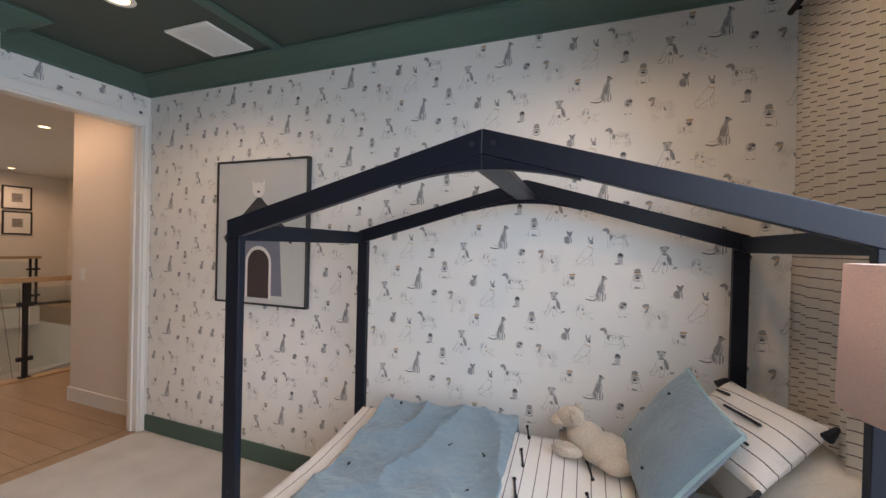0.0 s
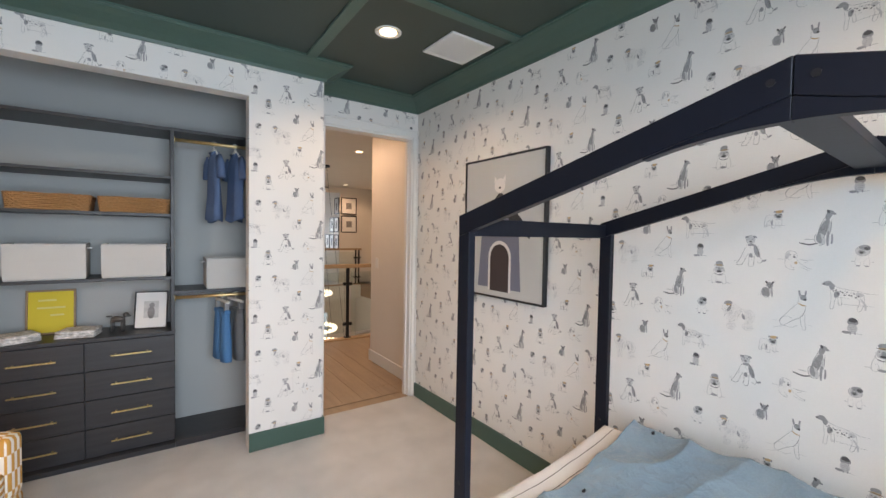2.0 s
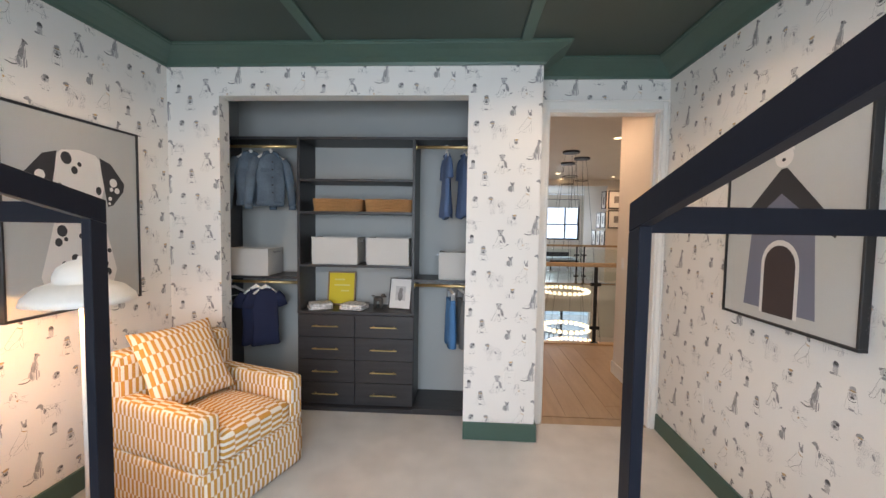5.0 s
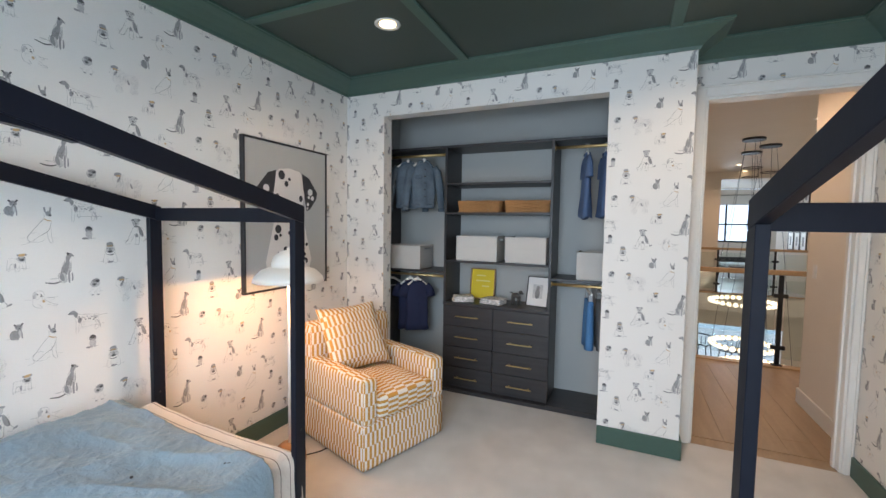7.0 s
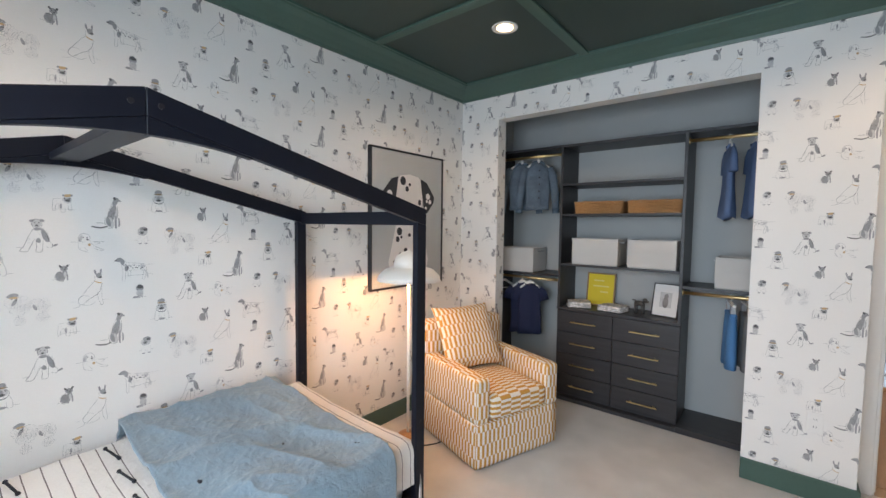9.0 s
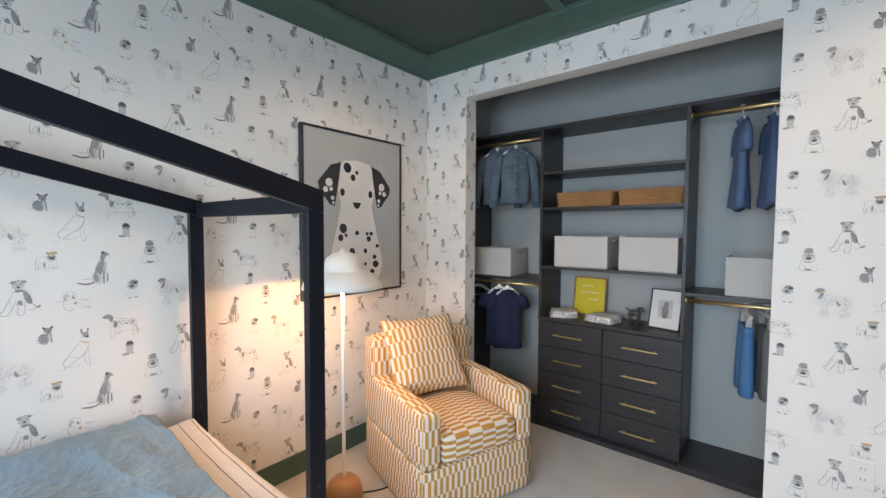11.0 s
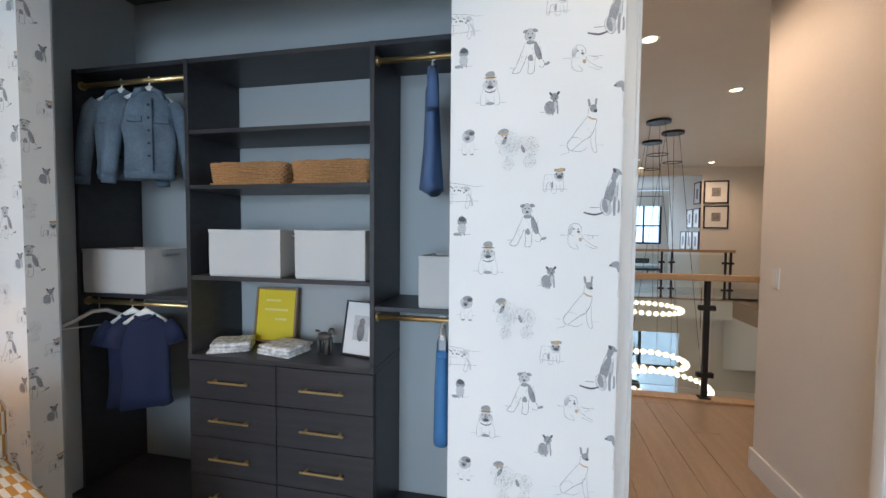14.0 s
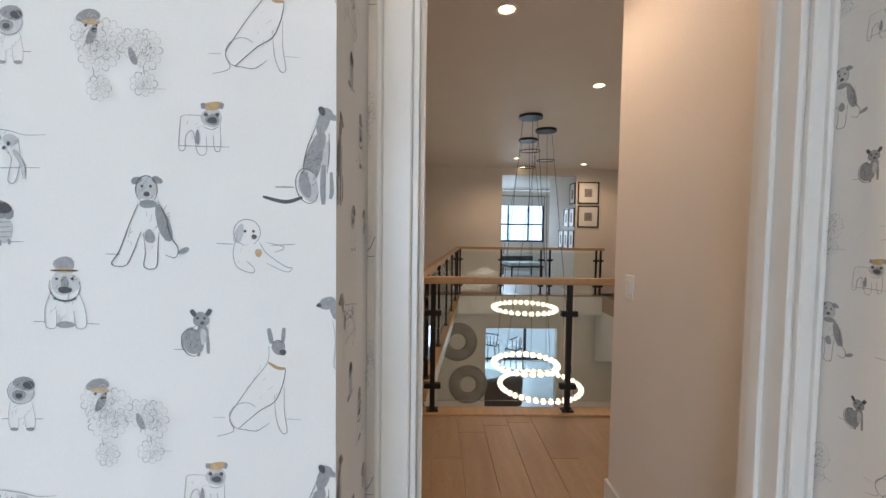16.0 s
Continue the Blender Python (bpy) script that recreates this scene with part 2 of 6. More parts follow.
def crown(a, b, inward, cut_a, cut_b):
    """A stepped cornice from a to b along the wall's foot line; inward points into the room."""
    a, b, n = Vector((*a, 0)), Vector((*b, 0)), Vector((*inward, 0))
    along = (b - a).normalized()
    prof = [(0.0, ZCROWN), (0.012, ZCROWN), (0.018, ZCROWN + 0.018), (0.05, ZCROWN + 0.042), (0.10, ZCROWN + 0.070), (0.145, ZC - 0.020), (0.15, ZC - 0.012), (0.16, ZC - 0.012), (0.16, ZC + 0.002), (0.0, ZC + 0.002)]
    own = bmesh.new()
    ra = [own.verts.new(a + n * d + along * (d * cut_a) + Vector((0, 0, z))) for d, z in prof]
    rb = [own.verts.new(b + n * d + along * (d * cut_b) + Vector((0, 0, z))) for d, z in prof]
    for i in range(len(prof)):
        j = (i + 1) % len(prof)
        own.faces.new((ra[i], ra[j], rb[j], rb[i]))
    own.faces.new(ra[::-1])
    own.faces.new(rb)
    bmesh.ops.recalc_face_normals(own, faces=own.faces[:])
    return own


trim = setting(new("ceiling_trim"), "green painted cornice and ceiling battens", "cornice")
part("cornice", crown((XD, YN), (XE, YN), (0, -1), 1, -1), GREEN, trim)
part("cornice", crown((XW, YS), (XE, YS), (0, 1), 1, -1), GREEN, trim)
part("cornice", crown((XW, YS), (XW, YP), (1, 0), 1, 1), GREEN, trim)
part("cornice", crown((XW, YP), (XD, YP), (0, 1), -1, -1), GREEN, trim)
part("cornice", crown((XD, YP), (XD, YN), (1, 0), 1, -1), GREEN, trim)
part("cornice", crown((XE, YS), (XE, YN), (-1, 0), 1, -1), GREEN, trim)
for x in (-1.87, -0.25):
    part("batten", box(x - 0.035, x + 0.035, YS + 0.16, YN - 0.16, ZC - 0.016, ZC - 0.001, 0.003), GREEN, trim)
for y in (1.205, -0.156):
    for x0, x1 in ((XW + 0.16, -1.905), (-1.835, -0.285), (-0.215, XE - 0.16)):
        part("batten", box(x0, x1, y - 0.035, y + 0.035, ZC - 0.016, ZC - 0.001, 0.003), GREEN, trim)

base = setting(new("baseboard"), "green painted baseboard above carpet", "baseboard")
BH, BT = 0.128, 0.016
for x0, x1, y0, y1 in ((XD + 0.02, XE, YN - BT, YN), (XW + BT, XE, YS, YS + BT), (XW, XW + BT, YS, CL), (XW, XW + BT, CR, YP + BT),
                       (XD + 0.02, XW, YP, YP + BT), (XE - BT, XE, YS + BT, YN - BT)):
    part("baseboard_run", box(x0, x1, y0, y1, 0, BH, 0.003), GREEN, base)

# door casing and jamb
door_1 = setting(new("door_1"), "white painted door casing of an open doorway", "doorway")
CW, CN = 0.062, 0.034      # the casing is narrow where the corner crowds it
for y0, y1, z0, z1 in ((DY0 - CW, DY0, 0, DH + CW), (DY1, DY1 + CN, 0, DH + CW), (DY0, DY1, DH, DH + CW)):
    part("casing", box(XD, XD + 0.018, y0, y1, z0, z1, 0.004), WHITE, door_1)
    part("casing", box(XD - 0.138, XD - 0.12, y0, y1, z0, z1, 0.004), WHITE, door_1)
for y0, y1 in ((DY0 - CW - 0.012, DY0 - CW), (DY1 + CN, DY1 + CN + 0.012)):
    part("back_band", box(XD, XD + 0.027, y0, y1, 0, DH + CW + 0.012, 0.004), WHITE, door_1)
part("back_band", box(XD, XD + 0.027, DY0 - CW, DY1 + CN, DH + CW, DH + CW + 0.012, 0.004), WHITE, door_1)
part("jamb", box(XD - 0.12, XD, DY0, DY0 + 0.014, 0, DH, 0.002), WHITE, door_1)
part("jamb", box(XD - 0.12, XD, DY1 - 0.014, DY1, 0, DH, 0.002), WHITE, door_1)
part("jamb", box(XD - 0.12, XD, DY0 + 0.014, DY1 - 0.014, DH - 0.014, DH, 0.002), WHITE, door_1)
part("door_stop", box(XD - 0.085, XD - 0.05, DY0 + 0.014, DY0 + 0.026, 0, DH - 0.014, 0.002), WHITE, door_1)
part("door_stop", box(XD - 0.085, XD - 0.05, DY1 - 0.026, DY1 - 0.014, 0, DH - 0.014, 0.002), WHITE, door_1)
part("strike_plate", box(XD - 0.046, XD - 0.016, DY0 + 0.014, DY0 + 0.017, 0.45, 0.52), BRASS, door_1)

# closet shell
for wname, wbm in (("wall_closet_back", box(CB - 0.12, CB, YS, YP, 0, 2.85)), ("wall_closet_south", box(CB, XW - 0.128, YS + 0.001, YS + 0.10, 0, 2.75)),
                   ("wall_closet_north", box(CB, XW - 0.128, 1.20, YP - 0.121, 0, 2.75))):
    setting(part(wname, wbm, CLOSETPAINT), "pale grey painted closet interior wall", "wall")
bm = box(XW - 0.128, XW - 0.12, YS + 0.1, CL, 0, 2.75)
box(XW - 0.128, XW - 0.12, CR, 1.20, 0, 2.75, bm=bm)
box(XW - 0.128, XW - 0.12, CL, CR, CH, 2.75, bm=bm)
setting(part("wall_closet_front_lining", bm, CLOSETPAINT), "pale grey painted inner face of closet front", "wall")
setting(part("floor_closet", box(CB, XD, YS + 0.1, 1.2, -0.1, -0.001), CARPET), "pale beige closet carpet", "carpet floor")

# ---- hall and void beyond the doorway ----
HZ = 2.908
setting(part("floor_hall", box(-5.75, XD, -1.2, 2.43, -0.12, -0.004), OAK), "oiled oak plank hall floor", "wood floor")
setting(part("floor_hall_side", box(-5.75, -4.55, 2.43, 6.0, -0.12, -0.004), OAK), "oiled oak plank hall floor", "wood floor")
setting(part("wall_hall_north", box(-4.543, -3.47, 2.43, 6.0, 0, HZ), HALLPAINT), "cream painted hall wall", "wall")
setting(part("wall_hall_south", box(-12.3, XD - 0.6, -1.3, -1.2, -3, HZ), HALLPAINT), "cream painted hall wall", "wall")
setting(part("wall_hall_end", box(-12.2, -4.543, 6.0, 6.1, -3, HZ), HALLPAINT), "cream painted hall wall", "wall")
setting(part("ceiling_hall", box(-17.2, XD - 0.12, -1.3, 6.1, HZ, HZ + 0.1), HALLPAINT), "warm white hall ceiling", "ceiling")
hb = setting(new("baseboard_hall"), "white painted hall baseboard", "baseboard")
part("baseboard_run", box(-4.543, -3.49, 2.415, 2.43, 0, 0.13, 0.003), WHITE, hb)
part("baseboard_run", box(-4.558, -4.543, 2.415, 6.0, 0, 0.13, 0.003), WHITE, hb)

# ---- beds ----


def house_bed_frame(label, cx, y_front, rz, side, D, L):
    """A painted house-frame bed of half length L and depth D; side is +1 where the wall lies towards +y. Built about the front's middle."""
    bed = thing("house_bed", label, "bed frame", (cx, y_front, 0), rz, "house beds")
    W, P, ZE, ZA = 0.060, 0.030, 1.597, 1.861
    slope = (ZA - ZE) / L
    RD = 0.072            # upright depth of the rafters

    def yy(a, b):
        return (a, b) if side > 0 else (-b, -a)

    def board(outline, y0, y1, bevel=0.002):
        bm = quad_extrude(outline, y1 - y0)
        bm.transform(Matrix.Translation((0, y0, 0)))
        bmesh.ops.bevel(bm, geom=bm.edges[:], offset=bevel, segments=1, affect="EDGES")
        return bm
    for row, (y0, y1) in enumerate((yy(0, P), yy(D - P, D))):
        outer = y0 if side > 0 else y1
        for s in (-1, 1):
            # the post is cut to the rafter's slope at its head
            part("post", board([(s * L, 0), (s * (L - W), 0), (s * (L - W), ZE - RD + slope * W - 0.001), (s * L, ZE - RD - 0.001)], y0, y1), NAVY, bed)
            part("bolt", bar((s * (L - W / 2), outer - 0.003 * side, 0.62), (s * (L - W / 2), outer + 0.003 * side, 0.62), 0.006), BLACK, bed)
            part("rafter", board([(s * L, ZE), (0.0006 * s, ZA), (0.0006 * s, ZA - RD), (s * L, ZE - RD)], y0, y1), NAVY, bed)
            R = 0.27
            foot = ZA - RD - slope * R
            arch = [(s * 0.0006, ZA - RD - 0.0012), (s * R, foot - 0.0012)]
            arch += [(s * R * k / 8, foot - 0.006 + (ZA - RD - 0.045 - foot + 0.006) * (1 - (k / 8) ** 2)) for k in range(8, 0, -1)] + [(s * 0.0006, ZA - RD - 0.045)]
            part("arched_brace", board(arch, y0 + 0.001, y1 - 0.001, 0.001), NAVY, bed)
            if row == 0:
                part("bolt", bar((s * 0.032, outer - 0.002 * side, ZA - 0.042), (s * 0.032, outer + 0.004 * side, ZA - 0.042), 0.0075), BLACK, bed)
    a, b = yy(P, D - P)
    for s in (-1, 1):
        x0, x1 = (-L, -L + 0.032) if s < 0 else (L - 0.032, L)
        part("eave_beam", box(x0, x1, a, b, ZE - 0.073, ZE - 0.008, 0.002), NAVY, bed)
        part("end_rail", box(x0, x1, a, b, 0.14, 0.27, 0.002), NAVY, bed)
    part("ridge_beam", box(-0.045, 0.045, a, b, ZA - RD - 0.028, ZA - RD, 0.002), NAVY, bed)
    for y0, y1 in (yy(0.003, 0.027), yy(D - 0.027, D - 0.003)):
        part("side_rail", box(-L + W, L - W, y0, y1, 0.14, 0.27, 0.002), NAVY, bed)
    part("mattress_base", box(-L + W, L - W, *yy(0.05, D - 0.05), 0.20, 0.24), NAVY, bed)
    return bed


def banked(rise, v, y0, y1):
    """How far bedding climbs towards the wall: the side is the sign of rise."""
    s = (2 * v - y0 - y1) / (y1 - y0) * (1 if rise > 0 else -1)
    return abs(rise) * max(0.0, min(1.0, 0.25 + 0.75 * s)) ** 1.6


def cloth_sheet(x0, x1, y0, y1, top, drop_x, drop_y0, drop_y1, nx, ny, wave, seed, thick=0.012, r=0.05, rise=0.0):
    """A soft cover over a mattress: a grid that rounds off and hangs down at its edges."""
    own = bmesh.new()
    rng = random.Random(seed)
    off = Vector((rng.uniform(0, 50), rng.uniform(0, 50), 0))
    grid = []

    def fold(u, lo, hi, d0, d1):
        # u runs past the edges; past them the cloth goes down
        if u < lo:
            k = min(1, (lo - u) / r)
            return lo - r * math.sin(k * math.pi / 2) * 0.6, -r * (1 - math.cos(k * math.pi / 2)) - max(0, lo - u - r)
        if u > hi:
            k = min(1, (u - hi) / r)
            return hi + r * math.sin(k * math.pi / 2) * 0.6, -r * (1 - math.cos(k * math.pi / 2)) - max(0, u - hi - r)
        return u, 0.0
    for i in range(nx + 1):
        u = x0 - drop_x[0] + (x1 - x0 + drop_x[0] + drop_x[1]) * i / nx
        row = []
        for j in range(ny + 1):
            v = y0 - drop_y0 + (y1 - y0 + drop_y0 + drop_y1) * j / ny
            x, dx = fold(u, x0, x1, 0, 0)
            y, dy = fold(v, y0, y1, 0, 0)
            p = Vector((u * 5, v * 5, 0)) + off
            h = wave * (0.45 * noise.fractal(p, 1.0, 2.0, 3) + 0.14 * noise.noise(p * 3.1) + 1.5 * (1 - abs(noise.noise(Vector((u * 4.2 + v * 1.4, v * 2.2 - u * 0.8, 3)) + off))) ** 3)
            h += wave * 0.16 * (1 - abs(noise.noise(p * 4.3))) ** 4 + wave * 0.30 * math.sin(26 * u + 6 * v + 5 * noise.noise(p * 0.6)) * max(0.0, noise.noise(p * 0.5 + Vector((9, 3, 1))))
            n = wave * 0.8 * noise.noise(Vector((u * 7, v * 7, 7)) + off)
            h += banked(rise, v, y0, y1)
            row.append(own.verts.new((x + (n if dx else 0), y + (n if dy else 0), top + dx + dy + h * (1 if not (dx or dy) else 0.5))))
        grid.append(row)
    for i in range(nx):
        for j in range(ny):
            own.faces.new((grid[i][j], grid[i + 1][j], grid[i + 1][j + 1], grid[i][j + 1]))
    bmesh.ops.recalc_face_normals(own, faces=own.faces[:])
    up = sum(f.normal.z for f in own.faces)
    if up < 0:
        bmesh.ops.reverse_faces(own, faces=own.faces[:])
    under = {}
    own.normal_update()
    for v in list(own.verts):
        under[v] = own.verts.new(v.co - v.normal * thick)
    for f in list(own.faces):
        own.faces.new([under[v] for v in reversed(f.verts[:])])
    rim = [r[0] for r in grid[:-1]] + grid[-1][:-1] + [r[-1] for r in grid[:0:-1]] + grid[0][:0:-1]
    for a, b in zip(rim, rim[1:] + rim[:1]):
        own.faces.new((a, b, under[b], under[a]))
    bmesh.ops.recalc_face_normals(own, faces=own.faces[:])
    return own


def cushion(w, h, t, n=14, pinch=0.06, seed=0, sag=0.0):
    """A stuffed square cushion standing in x and z, with pulled corners."""
    own = bmesh.new()
    rng = random.Random(seed)
    off = Vector((rng.uniform(0, 9), rng.uniform(0, 9), rng.uniform(0, 9)))
    sides = []
    for s in (-1, 1):
        rows = []
        for i in range(n + 1):
            row = []
            for j in range(n + 1):
                u, v = 2 * i / n - 1, 2 * j / n - 1
                shape = (max(0, 1 - abs(u) ** 2.6) * max(0, 1 - abs(v) ** 2.6)) ** 0.5
                wu = u * (1 - pinch * (1 - v * v))
                wv = v * (1 - pinch * (1 - u * u))
                x, z = wu * w / 2, wv * h / 2
                y = s * (t / 2 * shape + 0.004) + 0.012 * noise.noise(Vector((u * 2, v * 2, s)) + off) * shape
                row.append(own.verts.new((x, y - sag * (1 - v) * 0.5, z)))
            rows.append(row)
        for i in range(n):
            for j in range(n):
                q = (rows[i][j], rows[i + 1][j], rows[i + 1][j + 1], rows[i][j + 1])
                own.faces.new(q if s < 0 else q[::-1])
        sides.append(rows)
    a, b = sides
    ring = [(i, 0) for i in range(n)] + [(n, j) for j in range(n)] + [(i, n) for i in range(n, 0, -1)] + [(0, j) for j in range(n, 0, -1)]
    for k in range(len(ring)):
        (i, j), (p, q) = ring[k], ring[(k + 1) % len(ring)]
        own.faces.new((a[i][j], b[i][j], b[p][q], a[p][q]))
    bmesh.ops.recalc_face_normals(own, faces=own.faces[:])
    return own


LINEN = mat("blue_grey_linen", (0.195, 0.270, 0.325), 0.9, grain=190, amount=0.16, bump=0.7, sheen=0.3, blotch=6)
LINEN_EDGE = mat("pale_aqua_piping", (0.36, 0.52, 0.55), 0.9, grain=260, amount=0.1, bump=0.3)


def crumple(m, scale, depth):
    """Adds soft creases to a cloth, under its weave."""
    t = m.node_tree
    weave = t.nodes["Bump"]
    co, tex, bp = t.nodes.new("ShaderNodeTexCoord"), t.nodes.new("ShaderNodeTexNoise"), t.nodes.new("ShaderNodeBump")
    tex.inputs["Scale"].default_value, tex.inputs["Detail"].default_value, tex.inputs["Distortion"].default_value = scale, 3, 0.8
    bp.inputs["Strength"].default_value, bp.inputs["Distance"].default_value = 0.5, depth
    t.links.new(co.outputs["Object"], tex.inputs[0])
    t.links.new(tex.outputs[0], bp.inputs["Height"])
    t.links.new(bp.outputs[0], weave.inputs["Normal"])
    return m


crumple(LINEN, 24, 0.016)
BEDWHITE = banded(mat("striped_white_cotton", (0.76, 0.72, 0.68), 0.9, grain=240, amount=0.08, bump=0.35, sheen=0.2), 0, 0.055, 0.004, (0.16, 0.13, 0.12))
SHEET = mat("pale_blue_sheet", (0.58, 0.65, 0.70), 0.9, grain=240, amount=0.06, bump=0.25)
CREAM = mat("cream_cotton", (0.74, 0.68, 0.60), 0.9, grain=240, amount=0.06, bump=0.3)
BLACKYARN = mat("black_yarn", (0.02, 0.02, 0.024), 0.95, grain=300, amount=0.2, bump=0.4)
FLEECE = mat("cream_teddy_fleece", (0.52, 0.44, 0.345), 1.0, grain=110, amount=0.2, bump=1.0, sheen=0.5)


def make_bed(fx, fy, rz, D, side, label, L):
    """A bed with its bedding, built about the middle of its front and then turned into place."""
    house_bed_frame(label, fx, fy, rz, side, D, L)
    k = L - 0.918
    lift = 0.085 if side > 0 else 0.05
    m = pose(fx, fy, 0, 0, 0, rz)
    y0, y1 = (0.03, D - 0.03) if side > 0 else (-D + 0.03, -0.03)
    x0, x1 = -0.845 - k, 0.845 + k
    ob = tagged(part("mattress", box(x0, x1, y0 + 0.02, y1 - 0.02, 0.24, 0.50, 0.04, seg=3), SHEET, smooth=True), "pale blue-white twin mattress on the bed frame", "mattress")
    ob.matrix_world = m
    inner = (0.20, 0.02) if side > 0 else (0.02, 0.20)
    q = part("quilt", cloth_sheet(x0 - 0.005, 0.60 - k, y0 + 0.02, y1 - 0.02, 0.525, (0.24, 0.0), *inner, 70, 50, 0.008, 3 if side > 0 else 5, r=0.07, rise=lift * side), BEDWHITE, smooth=True)
    tagged(q, "white cotton quilt with thin dark stripes, spread on the bed", "quilt").matrix_world = m
    drop = (0.30, 0.05) if side > 0 else (0.05, 0.30)
    b = part("throw_blanket", cloth_sheet(-0.70 - k, 0.02 - k, y0 - (0.012 if side > 0 else -0.02), y1 + (0.012 if side < 0 else -0.02), 0.562, (0.0, 0.0), *drop, 150, 150, 0.021, 8 if side > 0 else 11, r=0.08, rise=(lift + 0.035) * side), LINEN, smooth=True)
    tagged(b, "rumpled blue-grey linen throw lying across the bed", "blanket").matrix_world = m
    rng = random.Random(side + 5)
    for i in range(4):
        for j in range(4):
            px, py = -0.61 - k + i * 0.175 + rng.uniform(-0.02, 0.02), y0 + 0.12 + j * 0.235 + rng.uniform(-0.02, 0.02)
            kz = 0.572 + banked((lift + 0.035) * side, py, y0 + 0.01, y1 - 0.02)
            own = bmesh.new()
            bmesh.ops.create_uvsphere(own, u_segments=8, v_segments=6, radius=0.007)
            own.transform(Matrix.Translation((px, py, kz)))
            bar((px, py, kz), (px + rng.uniform(-0.02, 0.02), py + rng.uniform(-0.02, 0.02), kz + 0.004), 0.004, own, 6)
            part("knot", own, BLACKYARN, b, "small dark yarn knot")
    for px in (0.065 - k, 0.35 - k):
        for j in range(5):
            py = y0 + 0.06 + j * 0.19
            za, zb = (0.539 + banked(lift * side, w, y0 + 0.02, y1 - 0.02) for w in (py, py + 0.10))
            own = bar((px + 0.01, py, za), (px - 0.012, py + 0.10, zb), 0.0045, sides=6)
            for e in ((px + 0.01, py, za), (px - 0.012, py + 0.10, zb)):
                k = bmesh.new()
                bmesh.ops.create_uvsphere(k, u_segments=8, v_segments=6, radius=0.008)
                join(own, k, Matrix.Translation(e))
            part("stitch", own, BLACKYARN, q, "thick black yarn stitch")


for x, y, rz, L, D, side, beside in ((-1.199, 1.242, 2.4, 0.940, 0.936, 1, "against the wallpaper"), (-1.379, -0.291, 0.95, 1.071, 0.981, -1, "beside the armchair")):
    make_bed(x + L * math.cos(radians(rz)), y + L * math.sin(radians(rz)), rz, D, side, "navy painted wooden house-frame bed " + beside, L)


def place(ob, m):
    ob.matrix_world = m
    return ob


def leaned(top_far, top_near, low_near):
    """The stance of a cushion from three of its corners: far top, near top, near bottom."""
    a, b, c = Vector(top_far), Vector(top_near), Vector(low_near)
    x = (b - a).normalized()
    z = b - c
    z = (z - x * z.dot(x)).normalized()
    m = Matrix((x, z.cross(x), z)).transposed().to_4x4()
    m.translation = (a + c) / 2
    return m


# pillows and toy on the first bed
pil = place(part("linen_pillow", cushion(0.46, 0.47, 0.16, 18, seed=2), LINEN, smooth=True), leaned((0.421, 2.177, 1.012), (0.506, 1.76, 0.927), (0.244, 1.783, 0.552)))
tagged(pil, "blue-grey linen pillow with pale piping, propped on the bed", "pillow")
for a, b in (((-0.228, 0, -0.233), (0.228, 0, -0.233)), ((0.228, 0, -0.233), (0.228, 0, 0.233)), ((0.228, 0, 0.233), (-0.228, 0, 0.233)), ((-0.228, 0, 0.233), (-0.228, 0, -0.233))):
    a, b = Vector(a), Vector(b)
    out = (a + b) / 2
    bm = swept([a.lerp(b, k / 10) - out * 0.06 * (1 - (k / 5 - 1) ** 2) for k in range(11)], 0.008)
    part("piping", bm, LINEN_EDGE, pil, "pale aqua piped edge", True)
for px, pz in ((-0.09, 0.13), (0.07, 0.06), (-0.11, -0.1), (0.1, -0.12)):
    own = bmesh.new()
    bmesh.ops.create_uvsphere(own, u_segments=8, v_segments=6, radius=0.006)
    own.transform(Matrix.Translation((px, -0.075, pz)))
    bar((px, -0.076, pz), (px + 0.014, -0.08, pz + 0.006), 0.003, own, 6)
    part("knot", own, BLACKYARN, pil, "small dark yarn knot")
PILSTRIPE = banded(mat("pillow_striped_cotton", (0.76, 0.72, 0.68), 0.9, grain=240, amount=0.08, bump=0.35), 2, 0.055, 0.004, (0.12, 0.11, 0.11), phase=0.35)
crumple(PILSTRIPE, 26, 0.010)
crumple(BEDWHITE, 26, 0.010)
pil2 = place(part("striped_pillow", cushion(0.47, 0.32, 0.13, 18, seed=4), PILSTRIPE, smooth=True), leaned((0.563, 2.21, 0.97), (0.737, 1.79, 0.972), (0.548, 1.685, 0.79)))
tagged(pil2, "white pillow with thin black stripes and tassels, propped up", "pillow")
for sx in (-1, 1):
    for sz in (-1, 1):
        bm = bar((sx * 0.225, 0, sz * 0.15), (sx * 0.24, -0.01, sz * 0.165 - 0.01), 0.009, sides=8)
        bar((sx * 0.24, -0.01, sz * 0.165 - 0.01), (sx * 0.245, -0.015, sz * 0.165 - 0.055), 0.009, bm, 8, 0.019)
        part("tassel", bm, BLACKYARN, pil2, "black yarn tassel")
for z, x0, x1 in ((0.07, -0.16, -0.08), (0.02, -0.05, 0.12), (-0.06, 0.02, 0.14)):
    xs = [x0 + (x1 - x0) * k / 8 for k in range(9)]
    bm = swept([(x, -0.0665 * (max(0, 1 - abs(x / 0.235) ** 2.6) * max(0, 1 - abs(z / 0.16) ** 2.6)) ** 0.5 - 0.009, z) for x in xs], 0.005, 6)
    part("stitch", bm, BLACKYARN, pil2, "thick black yarn stitch")
crumple(CREAM, 18, 0.010)
